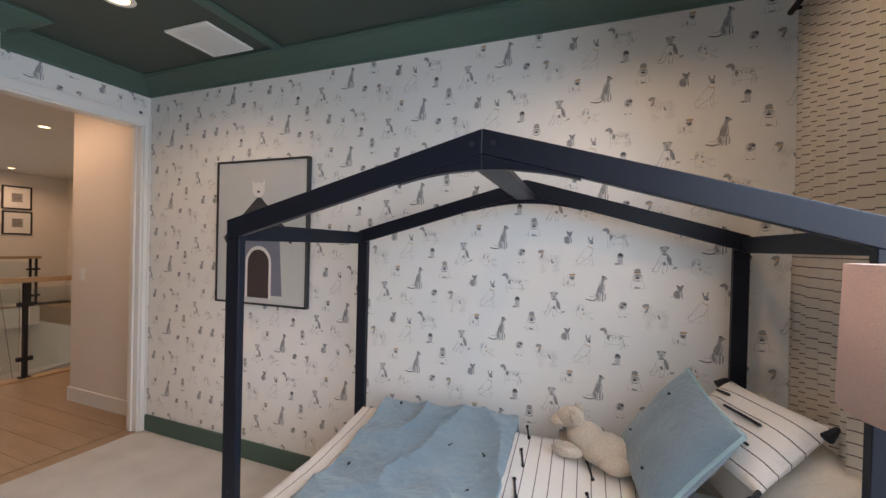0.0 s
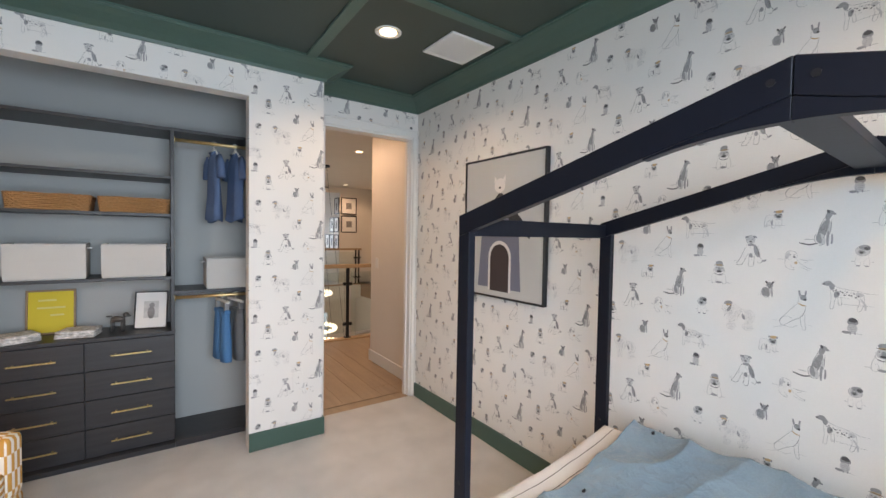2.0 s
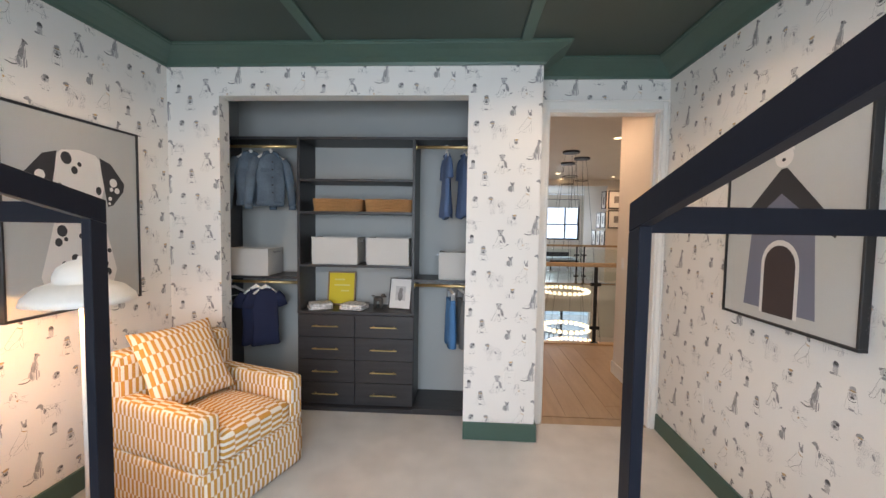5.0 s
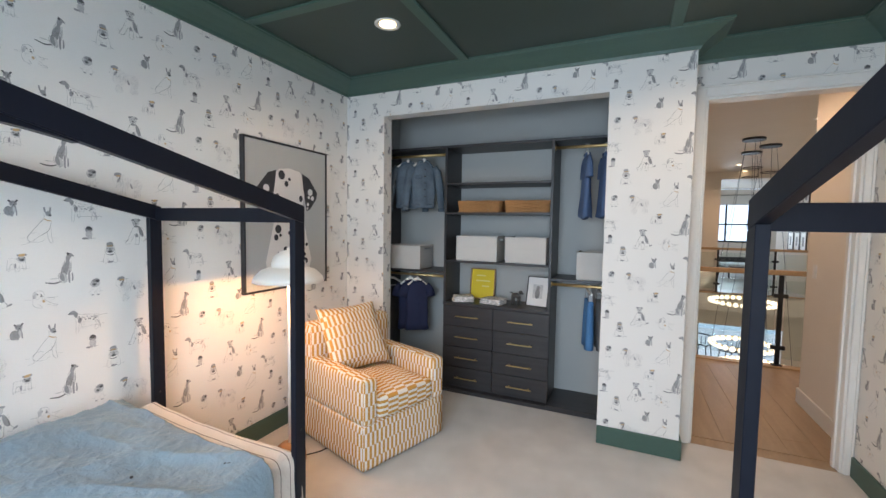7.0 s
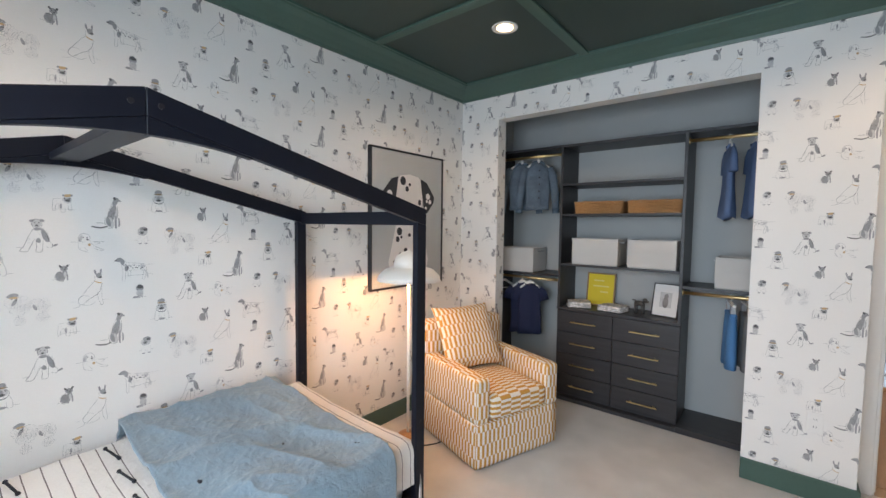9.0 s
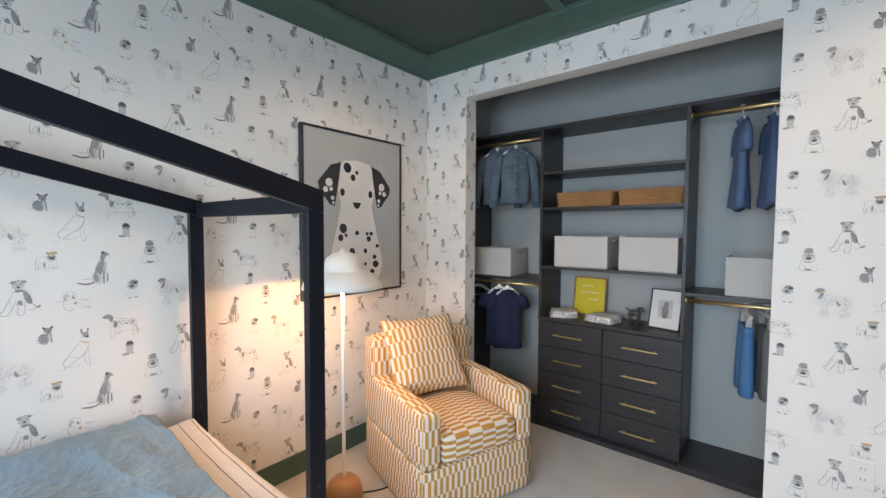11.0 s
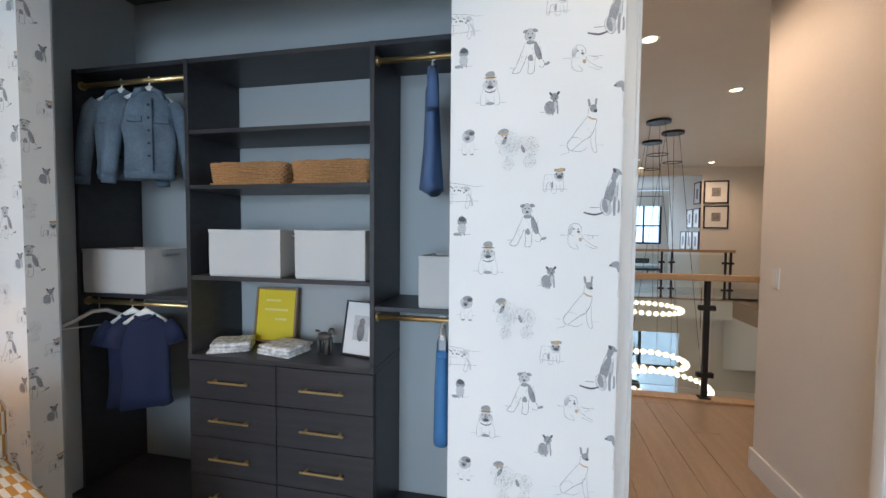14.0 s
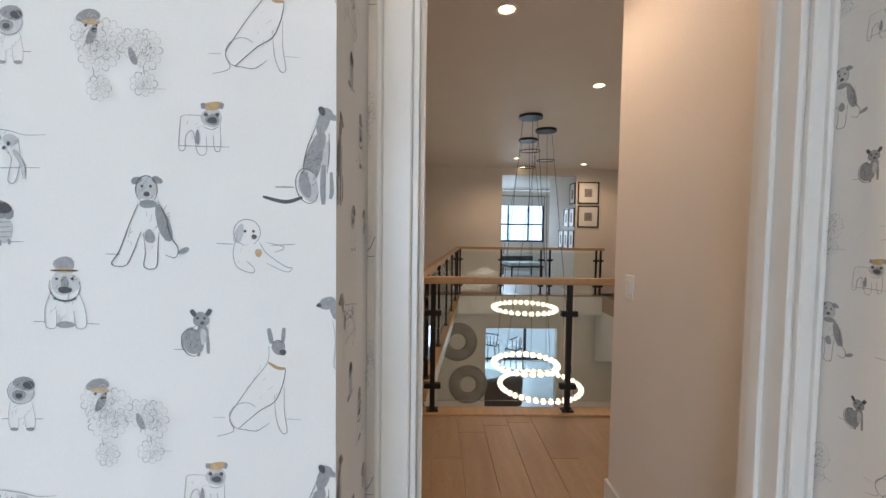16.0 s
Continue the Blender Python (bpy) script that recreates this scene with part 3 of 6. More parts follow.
pil3 = place(part("sleeping_pillow", cushion(0.60, 0.44, 0.16, 18, seed=6), CREAM, smooth=True), leaned((0.66, 2.20, 0.92), (0.80, 1.68, 0.85), (0.69, 1.60, 0.50)))
tagged(pil3, "plain cream sleeping pillow leaning at the bed head", "pillow")
bm = bmesh.new()
for x, y, z, a, b, c in ((0.03, 0, 0.07, 0.115, 0.085, 0.072), (-0.05, 0.01, 0.105, 0.085, 0.07, 0.065), (-0.125, 0.03, 0.165, 0.062, 0.055, 0.05), (-0.175, 0.015, 0.145, 0.035, 0.032, 0.028),
                         (-0.10, 0.085, 0.175, 0.026, 0.016, 0.04), (-0.09, -0.025, 0.185, 0.026, 0.016, 0.036), (-0.12, -0.05, 0.05, 0.07, 0.034, 0.034), (-0.12, 0.08, 0.045, 0.07, 0.03, 0.03),
                         (0.08, -0.07, 0.045, 0.07, 0.042, 0.04), (0.14, 0.03, 0.06, 0.05, 0.022, 0.022)):
    own = bmesh.new()
    bmesh.ops.create_uvsphere(own, u_segments=40, v_segments=24, radius=1)
    for v in own.verts:
        q = Vector((v.co.x * a + x, v.co.y * b + y, v.co.z * c + z))
        v.co = q + v.co * (0.010 * abs(noise.noise(q * 75)) - 0.004)
    join(bm, own)
toy = place(part("plush_toy", bm, FLEECE, smooth=True), pose(0.065, 2.07, 0.588, 0, 0, -8) @ Matrix.Scale(1.0, 4))
tagged(toy, "cream curly fleece plush dog lying on the quilt", "plush toy")

# ---- closet fittings ----
XF = -3.44            # the fronts of the cabinetry
XB = CB + 0.004
TY0, TY1 = -0.545, 0.425
PT = 0.022


def shelf_edge(x0, x1, y0, y1, z0, z1):
    return box(x0, x1, y0, y1, z0, z1, 0.0015)


tower = thing("closet_tower", "dark charcoal woodgrain open shelf tower above drawers", "shelf tower")
DT = 0.817            # the drawer unit's top
part("side_panel", shelf_edge(XB, XF, TY0, TY0 + PT, DT, 2.24), BLACKWOOD, tower)
part("side_panel", shelf_edge(XB, XF, TY1 - PT, TY1, DT, 2.24), BLACKWOOD, tower)
XP = -3.385           # the plinth's front, ahead of the cabinetry
for z in (1.883, 1.62, 1.183):
    part("shelf", shelf_edge(XB, XF - 0.004, TY0 + PT, TY1 - PT, z, z + 0.02), BLACKWOOD, tower)
part("top_shelf", shelf_edge(XB, XF - 0.004, TY0 + PT, TY1 - PT, 2.218, 2.24), BLACKWOOD, tower)

dresser = thing("drawer_unit", "dark charcoal woodgrain closet drawer unit with brass pulls", "drawer unit")
part("carcass", shelf_edge(XB, XF - 0.022, TY0, TY1, 0.032, DT - 0.025), BLACKWOOD, dresser)
part("top", shelf_edge(XB, XF + 0.004, TY0 - 0.002, TY1 + 0.002, DT - 0.024, DT), BLACKWOOD, dresser)
part("kick", shelf_edge(XB, XP, TY0 + 0.001, TY1 - 0.001, 0.0, 0.031), BLACKWOOD, dresser)
mid = -0.063
for c, (y0, y1) in enumerate(((TY0 + 0.003, mid - 0.0025), (mid + 0.0025, TY1 - 0.003))):
    for r in range(4):
        z0 = 0.035 + r * 0.1895
        z1 = z0 + 0.1855
        bm = shelf_edge(XF - 0.02, XF, y0, y1, z0, z1)
        d = part("drawer", bm, BLACKWOOD, dresser)
        yc, zc = (y0 + y1) / 2, (z0 + z1) / 2
        bm = box(XF + 0.022, XF + 0.030, yc - 0.11, yc + 0.11, zc - 0.005, zc + 0.005, 0.002)
        for s in (-0.085, 0.085):
            box(XF - 0.004, XF + 0.022, yc + s - 0.005, yc + s + 0.005, zc - 0.005, zc + 0.005, bm=bm)
        part("pull", bm, BRASS, d, "slim brass bar pull")


def hanging_bay(y0, y1, wall_left, label):
    bay = thing("hanging_bay", label, "closet bay")
    if wall_left:
        part("side_panel", shelf_edge(XB, XF, y0, y0 + PT, 0.046, 2.24), BLACKWOOD, bay)
        y0 = y0 + PT
    else:
        part("side_panel", shelf_edge(XB, XF, y1 - PT, y1, 0.046, 2.24), BLACKWOOD, bay)
        y1 = y1 - PT
    part("top_shelf", shelf_edge(XB, XF - 0.004, y0, y1, 2.218, 2.24), BLACKWOOD, bay)
    part("shelf", shelf_edge(XB, XF - 0.004, y0, y1, 1.075, 1.097), BLACKWOOD, bay)
    part("bottom_shelf", shelf_edge(XB, XP, y0 - (PT if wall_left else 0), y1 + (0 if wall_left else PT), 0.0, 0.045), BLACKWOOD, bay)
    for z in (2.165, 1.045):
        rod = part("rail", bar((XF - 0.035, y0, z), (XF - 0.035, y1, z), 0.0125, sides=16), BRASS, bay, "brass hanging rail", True)
        for y in (y0, y1):
            part("socket", bar((XF - 0.035, y + (0.006 if y == y0 else -0.006), z), (XF - 0.035, y, z), 0.022), BRASS, rod)
    return bay


hanging_bay(-1.225, TY0, True, "dark charcoal hanging bay with brass rails")
hanging_bay(TY1, 1.195, False, "dark charcoal hanging bay with brass rails beside the pier")

CANVAS = mat("pale_grey_canvas", (0.56, 0.55, 0.53), 0.9, grain=260, amount=0.06, bump=0.3)
WICKER = mat("woven_seagrass", (0.36, 0.19, 0.075), 0.8, grain=90, amount=0.3, bump=0.6)
CHROME = mat("chrome_handle", (0.42, 0.42, 0.42), 0.5, metal=1.0, amount=0.03, bump=0)


def storage_bin(x, y, z, w, d, h, rz=0.0):
    t = thing("storage_bin", "pale grey canvas storage bin on a closet shelf", "storage bin", (x, y, z), rz, "canvas storage bins")
    th = 0.006

    def ring(out, z, bow=0.0):
        pts = []
        for k in range(4):
            (ax, ay), (bx, by) = [((-1, -1), (1, -1)), ((1, -1), (1, 1)), ((1, 1), (-1, 1)), ((-1, 1), (-1, -1))][k]
            for i in range(6):
                s = i / 6
                u, v = ax + (bx - ax) * s, ay + (by - ay) * s
                swell = 1 + bow * math.sin(math.pi * s)
                pts.append((u * (d / 2 - out) * (swell if ax == bx else 1), v * (w / 2 - out) * (swell if ay == by else 1), z + 0.004 * bow * 20 * math.sin(math.pi * s)))
        return pts
    part("box_body", lofted([ring(0.004, 0), ring(0, 0.01, 0.006), ring(-0.001, h * 0.5, 0.014), ring(0, h - 0.012, -0.010), ring(th, h - 0.012, -0.010), ring(th, th)]), CANVAS, t)
    part("rim", lofted([ring(-0.002, h - 0.013, -0.010), ring(-0.003, h, -0.010), ring(th, h, -0.010), ring(th, h - 0.013, -0.010)]), CANVAS, t)
    for s in (-1, 1):
        bm = bar((-0.04, s * (w / 2), h - 0.03), (-0.04, s * (w / 2 + 0.02), h - 0.03), 0.006)
        bar((0.04, s * (w / 2), h - 0.03), (0.04, s * (w / 2 + 0.02), h - 0.03), 0.006, bm)
        bar((-0.046, s * (w / 2 + 0.02), h - 0.03), (0.046, s * (w / 2 + 0.02), h - 0.03), 0.006, bm)
        part("handle", bm, CHROME, t)
    return t


storage_bin(-3.605, -0.245, 1.203, 0.375, 0.29, 0.225, 2)
storage_bin(-3.605, 0.205, 1.203, 0.35, 0.29, 0.225, -2)
storage_bin(-3.58, -0.985, 1.097, 0.375, 0.29, 0.225, 2)
storage_bin(-3.60, 0.81, 1.097, 0.375, 0.29, 0.225, 0)


def basket(x, y, z, w, d, h):
    t = thing("wicker_basket", "shallow woven seagrass basket on a closet shelf", "basket", (x, y, z), 0, "seagrass baskets")
    n, rows = 44, 9
    bm = bmesh.new()
    # woven courses: each a wavy rope around a rounded rectangle
    for r in range(rows):
        zz = h * (r + 0.5) / rows
        grow = 1 + 0.06 * r / rows
        pts = []
        for i in range(n):
            a = 2 * math.pi * i / n
            ex = 0.35
            cx = math.copysign(abs(math.cos(a)) ** ex, math.cos(a)) * d / 2 * grow
            cy = math.copysign(abs(math.sin(a)) ** ex, math.sin(a)) * w / 2 * grow
            k = 1 + 0.012 * (1 if (i + r) % 2 else -1)
            pts.append(Vector((cx * k, cy * k, zz + 0.002 * (1 if (i + r) % 2 else -1))))
        ring = []
        rad = h / rows * 0.62
        for i in range(n):
            out = Vector((pts[i].x, pts[i].y, 0)).normalized()
            ring.append([bm.verts.new(pts[i] + out * rad * math.cos(q) + Vector((0, 0, rad * math.sin(q)))) for q in (0, math.pi / 2, math.pi, 3 * math.pi / 2)])
        for i in range(n):
            p, q = ring[i], ring[(i + 1) % n]
            for k in range(4):
                bm.faces.new((p[k], q[k], q[(k + 1) % 4], p[(k + 1) % 4]))
    bmesh.ops.recalc_face_normals(bm, faces=bm.faces[:])
    part("weave", bm, WICKER, t)
    part("base", box(-d / 2 * 0.97, d / 2 * 0.97, -w / 2 * 0.97, w / 2 * 0.97, 0, 0.008), WICKER, t)
    return t


basket(-3.58, -0.225, 1.641, 0.385, 0.27, 0.10)
basket(-3.58, 0.205, 1.641, 0.375, 0.27, 0.10)


# ---- armchair ----
def stripes():
    """Woven ochre and cream blocks: short stripes that shift from row to row."""
    m = mat("ochre_check_stripe", (0.78, 0.74, 0.66), 0.9, grain=260, amount=0.06, bump=0.3)
    t = m.node_tree
    b = t.nodes["Principled BSDF"]
    old = b.inputs["Base Color"].links[0].from_socket
    uv = t.nodes.new("ShaderNodeUVMap")
    sep = t.nodes.new("ShaderNodeSeparateXYZ")
    t.links.new(uv.outputs[0], sep.inputs[0])

    def op(kind, a, bb=None):
        nd = t.nodes.new("ShaderNodeMath")
        nd.operation = kind
        for i, s in enumerate((a, bb)):
            if s is None:
                continue
            if isinstance(s, float):
                nd.inputs[i].default_value = s
            else:
                t.links.new(s, nd.inputs[i])
        return nd.outputs[0]
    row = op("FLOOR", op("MULTIPLY", sep.outputs[1], 1 / 0.084))
    shift = op("MULTIPLY", op("MODULO", row, 2.0), 0.5)
    u = op("ADD", op("MULTIPLY", sep.outputs[0], 1 / 0.034), shift)
    f = op("FRACT", u)
    on = op("LESS_THAN", f, 0.52)
    mix = t.nodes.new("ShaderNodeMix")
    mix.data_type = "RGBA"
    mix.inputs[7].default_value = (0.55, 0.28, 0.055, 1)
    t.links.new(on, mix.inputs[0])
    t.links.new(old, mix.inputs[6])
    t.links.new(mix.outputs[2], b.inputs["Base Color"])
    return m


OCHRE = stripes()


def box_uv(ob, swap=False):
    """Lays the cloth square on each face, in metres, along its main direction."""
    me = ob.data
    lay = me.uv_layers.new(name="UVMap")
    for p in me.polygons:
        n = p.normal
        ax = max(range(3), key=lambda k: abs(n[k]))
        for li in p.loop_indices:
            c = me.vertices[me.loops[li].vertex_index].co
            u, v = ((c.y, c.z), (c.x, c.z), (c.x, c.y))[ax]
            lay.data[li].uv = (v, u) if swap else (u, v)
    return ob


def soft_box(x0, x1, y0, y1, z0, z1, bevel, crown_=0.0, n=10):
    own = box(x0, x1, y0, y1, z0, z1)
    bmesh.ops.subdivide_edges(own, edges=own.edges[:], cuts=n, use_grid_fill=True)
    cx, cy, cz = (x0 + x1) / 2, (y0 + y1) / 2, (z0 + z1) / 2
    hx, hy, hz = (x1 - x0) / 2, (y1 - y0) / 2, (z1 - z0) / 2
    for v in own.verts:
        d = v.co - Vector((cx, cy, cz))
        inner = Vector((max(-hx + bevel, min(hx - bevel, d.x)), max(-hy + bevel, min(hy - bevel, d.y)), max(-hz + bevel, min(hz - bevel, d.z))))
        e = d - inner
        if e.length > 1e-6:
            e = e.normalized() * bevel
        u, w, q = d.x / hx, d.y / hy, d.z / hz
        d = inner + e
        if crown_:
            d.z += crown_ * (1 - u * u) * (1 - w * w) * (1 if q > 0 else 0)
        v.co = Vector((cx, cy, cz)) + d
    return own


chair = thing("armchair", "ochre and cream check-striped upholstered armchair on carpet", "armchair", (-2.450, -0.653, 0), -18.5)
W2 = 0.358
box_uv(part("skirted_base", soft_box(-W2, W2, -0.37, 0.37, 0.012, 0.30, 0.02), OCHRE, chair, smooth=True))
for s in (-1, 1):
    x0, x1 = (-W2, -W2 + 0.115) if s < 0 else (W2 - 0.115, W2)
    box_uv(part("arm", soft_box(x0, x1, -0.36, 0.372, 0.29, 0.585, 0.03), OCHRE, chair, smooth=True), False)
box_uv(part("back", soft_box(-W2, W2, -0.40, -0.24, 0.29, 0.815, 0.04), OCHRE, chair, smooth=True))
box_uv(part("seat_cushion", soft_box(-W2 + 0.117, W2 - 0.117, -0.24, 0.378, 0.30, 0.452, 0.035, 0.035), OCHRE, chair, smooth=True), True)
part("swivel_base", turned([(0.001, 0), (0.24, 0), (0.24, 0.012), (0.001, 0.012)]), BLACK, chair)
cush = place(part("scatter_cushion", cushion(0.50, 0.48, 0.15, seed=9), OCHRE, smooth=True), pose(-2.460, -0.82, 0.70, 30, 0, -19))
box_uv(cush)
tagged(cush, "ochre striped square cushion leaning in the armchair", "cushion")

# ---- floor lamp ----
LAMPWHITE = mat("white_enamel", (0.80, 0.78, 0.73), 0.35, grain=60, amount=0.02, bump=0.02)
LAMPWOOD = mat("turned_oak", (0.34, 0.17, 0.07), 0.45, grain=20, amount=0.2, bump=0.05, stretch=(1, 1, 8))
FL = (-1.915, -0.915)
fl = thing("floor_lamp", "white mushroom floor lamp with turned wood base", "floor lamp", (*FL, 0))
part("foot", turned([(0.001, 0), (0.095, 0), (0.10, 0.02), (0.098, 0.06), (0.085, 0.10), (0.06, 0.125), (0.02, 0.135), (0.001, 0.135)]), LAMPWOOD, fl, "turned oak foot", True)
part("stem", bar((0, 0, 0.13), (0, 0, 1.258), 0.0095, sides=16), LAMPWHITE, fl, smooth=True)
part("shade", turned([(0.21, 1.163), (0.20, 1.193), (0.16, 1.233), (0.115, 1.250), (0.10, 1.255), (0.10, 1.280), (0.085, 1.318), (0.05, 1.346), (0.012, 1.356), (0.010, 1.370), (0.001, 1.372),
                      (0.001, 1.350), (0.045, 1.338), (0.078, 1.313), (0.093, 1.278), (0.093, 1.250), (0.155, 1.226), (0.193, 1.188), (0.204, 1.163), (0.21, 1.163)], 48), LAMPWHITE, fl, "stepped white enamel shade", True)
own = bmesh.new()
bmesh.ops.create_uvsphere(own, u_segments=16, v_segments=10, radius=0.032)
own.transform(Matrix.Translation((0.05, 0.0, 1.215)))
part("bulb", own, LAMPON, fl, smooth=True)
lamp("floor_lamp_glow", "POINT", pose(FL[0] + 0.05, FL[1], 1.17), 16, (1.0, 0.50, 0.20), radius=0.03)

# ---- bedside lamp ----
LAMPSHADE = mat("pink_beige_linen_shade", (0.56, 0.42, 0.36), 0.9, grain=260, amount=0.12, bump=0.4)
st = LAMPSHADE.node_tree
glow_through, smix = st.nodes.new("ShaderNodeBsdfTranslucent"), st.nodes.new("ShaderNodeMixShader")
smix.inputs[0].default_value = 0.45
st.links.new(st.nodes["Principled BSDF"].inputs["Base Color"].links[0].from_socket, glow_through.inputs[0])
st.links.new(st.nodes["Principled BSDF"].outputs[0], smix.inputs[1])
st.links.new(glow_through.outputs[0], smix.inputs[2])
st.links.new(smix.outputs[0], st.nodes["Material Output"].inputs[0])
ns = thing("nightstand", "navy painted nightstand between the beds", "nightstand", (0.645, 0.88, 0))
part("cabinet", box(-0.22, 0.22, -0.27, 0.27, 0.08, 0.60, 0.004), NAVY, ns)
part("top", box(-0.23, 0.23, -0.28, 0.28, 0.60, 0.622, 0.004), NAVY, ns)
part("drawer", box(-0.238, -0.22, -0.23, 0.23, 0.36, 0.58, 0.003), NAVY, ns)
for sx in (-0.19, 0.19):
    for sy in (-0.22, 0.22):
        part("leg", bar((sx, sy, 0), (sx, sy, 0.08), 0.014, r2=0.02), NAVY, ns)
tl = thing("table_lamp", "table lamp with a pinkish beige linen drum shade", "table lamp", (0.640, 1.06, 0.622))
part("lamp_base", turned([(0.001, 0), (0.08, 0), (0.08, 0.015), (0.05, 0.03), (0.09, 0.12), (0.09, 0.2), (0.07, 0.38), (0.03, 0.5), (0.012, 0.54), (0.012, 0.86), (0.001, 0.86)]), LAMPWHITE, tl, smooth=True)
part("shade", turned([(0.178, 0.635), (0.172, 0.887), (0.169, 0.887), (0.175, 0.635), (0.178, 0.635)], 48), LAMPSHADE, tl, "pinkish beige linen drum shade", True)

# ---- wallpaper print: eleven sketched dogs in a half-drop repeat ----
INKS = (INK, WASH, PALE, TAN)


class Sketch:
    """A small flat drawing in centimetres: filled ovals and pen strokes in four inks."""

    def __init__(self):
        self.shapes = []

    def oval(self, ink, x, y, rx, ry, turn=0.0, n=14):
        c, s = math.cos(radians(turn)), math.sin(radians(turn))
        ring = []
        for i in range(n):
            a = 2 * math.pi * i / n
            w = 1 + 0.06 * math.sin(3 * a + x * 2 + y)
            u, v = rx * w * math.cos(a), ry * w * math.sin(a)
            ring.append((x + u * c - v * s, y + u * s + v * c))
        self.shapes.append((ink, ring, [tuple(range(n))]))
        return self

    def line(self, ink, width, *pts):
        width = width * 0.64 if width < 0.21 else width
        fine = []
        for i in range(len(pts) - 1):
            p0, p1, p2, p3 = (Vector(pts[max(0, min(len(pts) - 1, k))]) for k in (i - 1, i, i + 1, i + 2))
            for k in range(4):
                t = k / 4
                fine.append(0.5 * ((2 * p1) + (p2 - p0) * t + (2 * p0 - 5 * p1 + 4 * p2 - p3) * t * t + (3 * p1 - p0 - 3 * p2 + p3) * t ** 3))
        fine.append(Vector(pts[-1]))
        ring, faces = [], []
        for i, p in enumerate(fine):
            d = (fine[min(i + 1, len(fine) - 1)] - fine[max(i - 1, 0)])
            d = d.normalized() if d.length else Vector((1, 0))
            w = width / 2 * (0.55 + 0.45 * math.sin(math.pi * (i + 0.5) / len(fine)))
            ring += [(p.x - d.y * w, p.y + d.x * w), (p.x + d.y * w, p.y - d.x * w)]
            if i:
                faces.append((2 * i - 2, 2 * i - 1, 2 * i + 1, 2 * i))
        self.shapes.append((ink, ring, faces))
        return self

    def outline(self, ink, width, x, y, rx, ry, turn=0.0, a0=0, a1=360):
        c, s = math.cos(radians(turn)), math.sin(radians(turn))
        pts = []
        for i in range(9):
            a = radians(a0 + (a1 - a0) * i / 8)
            u, v = rx * math.cos(a), ry * math.sin(a)
            pts.append((x + u * c - v * s, y + u * s + v * c))
        return self.line(ink, width, *pts)

    def hatch(self, ink, x, y, rx, ry, count, lean=60):
        rng = random.Random(int(x * 31 + y * 17 + rx * 7))
        for _ in range(count):
            a, k = rng.uniform(0, 6.283), rng.uniform(0, 1) ** 0.5
            px, py = x + rx * k * math.cos(a), y + ry * k * math.sin(a)
            q, ln = radians(lean + rng.uniform(-35, 35)), rng.uniform(0.4, 1.1)
            self.line(ink, 0.09, (px, py), (px + ln * math.cos(q), py + ln * math.sin(q)))
        return self

    def eyes(self, x, y, gap, r=0.22):
        return self.oval(0, x - gap, y, r, r, 0, 8).oval(0, x + gap, y, r, r, 0, 8)


def greyhound():
    d = Sketch().line(1, 0.22, (-6.5, -4.2), (-3.8, -4.2)).line(0, 0.55, (-2.6, -5.6), (-5.0, -6.3), (-8.2, -5.6))
    d.oval(1, -0.9, -0.2, 1.25, 4.2, -15).oval(2, -1.7, -4.0, 1.4, 2.3, 12).oval(1, -2.2, -3.8, 0.8, 2.0, 12).oval(2, 0.6, -0.4, 0.5, 3.0, -10).oval(1, 0.35, 5.0, 0.9, 1.9, -18).oval(1, 0.7, 6.3, 1.0, 0.8).oval(1, 1.5, 5.8, 1.0, 0.5, -15)
    d.line(1, 0.8, (0.5, -1.0), (0.3, -4.0), (0.4, -6.6)).line(1, 0.6, (1.5, -2.0), (1.6, -4.6), (1.4, -5.8)).line(0, 0.18, (-0.6, 4.6), (-2.0, 1.0), (-2.6, -2.4))
    d.line(0, 0.18, (1.2, 3.5), (1.2, 0.2), (0.9, -2.2)).outline(0, 0.18, -1.9, -4.0, 1.6, 2.5, 12, 40, 330).oval(0, 0.2, 6.6, 0.45, 0.7, 25)
    return d


def schnauzer():
    d = Sketch().line(1, 0.2, (-6.6, -4.2), (-4.5, -4.2)).oval(2, -0.8, 5.2, 1.5, 1.7).oval(1, 1.6, 0.2, 0.9, 2.8, 18).oval(1, -0.5, 3.0, 1.3, 0.6).oval(1, -0.4, -1.6, 0.7, 1.0, 10)
    d.oval(1, -2.1, 6.3, 0.8, 0.5, 20).oval(1, 0.8, 6.4, 0.8, 0.5, -20).oval(0, -0.7, 4.4, 0.45, 0.35).eyes(-0.7, 5.5, 0.6).oval(1, 4.4, -3.6, 0.9, 0.4, 25)
    d.outline(0, 0.18, -0.7, 5.0, 1.5, 2.0, 0, -60, 240).line(0, 0.2, (-1.9, 3.0), (-3.2, 0.0), (-4.6, -3.6), (-5.8, -5.6), (-3.8, -5.8), (-2.6, -3.6), (-1.6, -1.0))
    d.line(0, 0.18, (0.9, 3.4), (2.0, 1.0), (2.6, -1.6), (3.6, -3.2), (3.2, -4.6), (1.8, -4.2)).line(0, 0.18, (-1.2, -1.2), (-1.0, -4.0), (-1.2, -6.0), (0.5, -6.0), (0.8, -3.0), (1.0, -1.0))
    return d


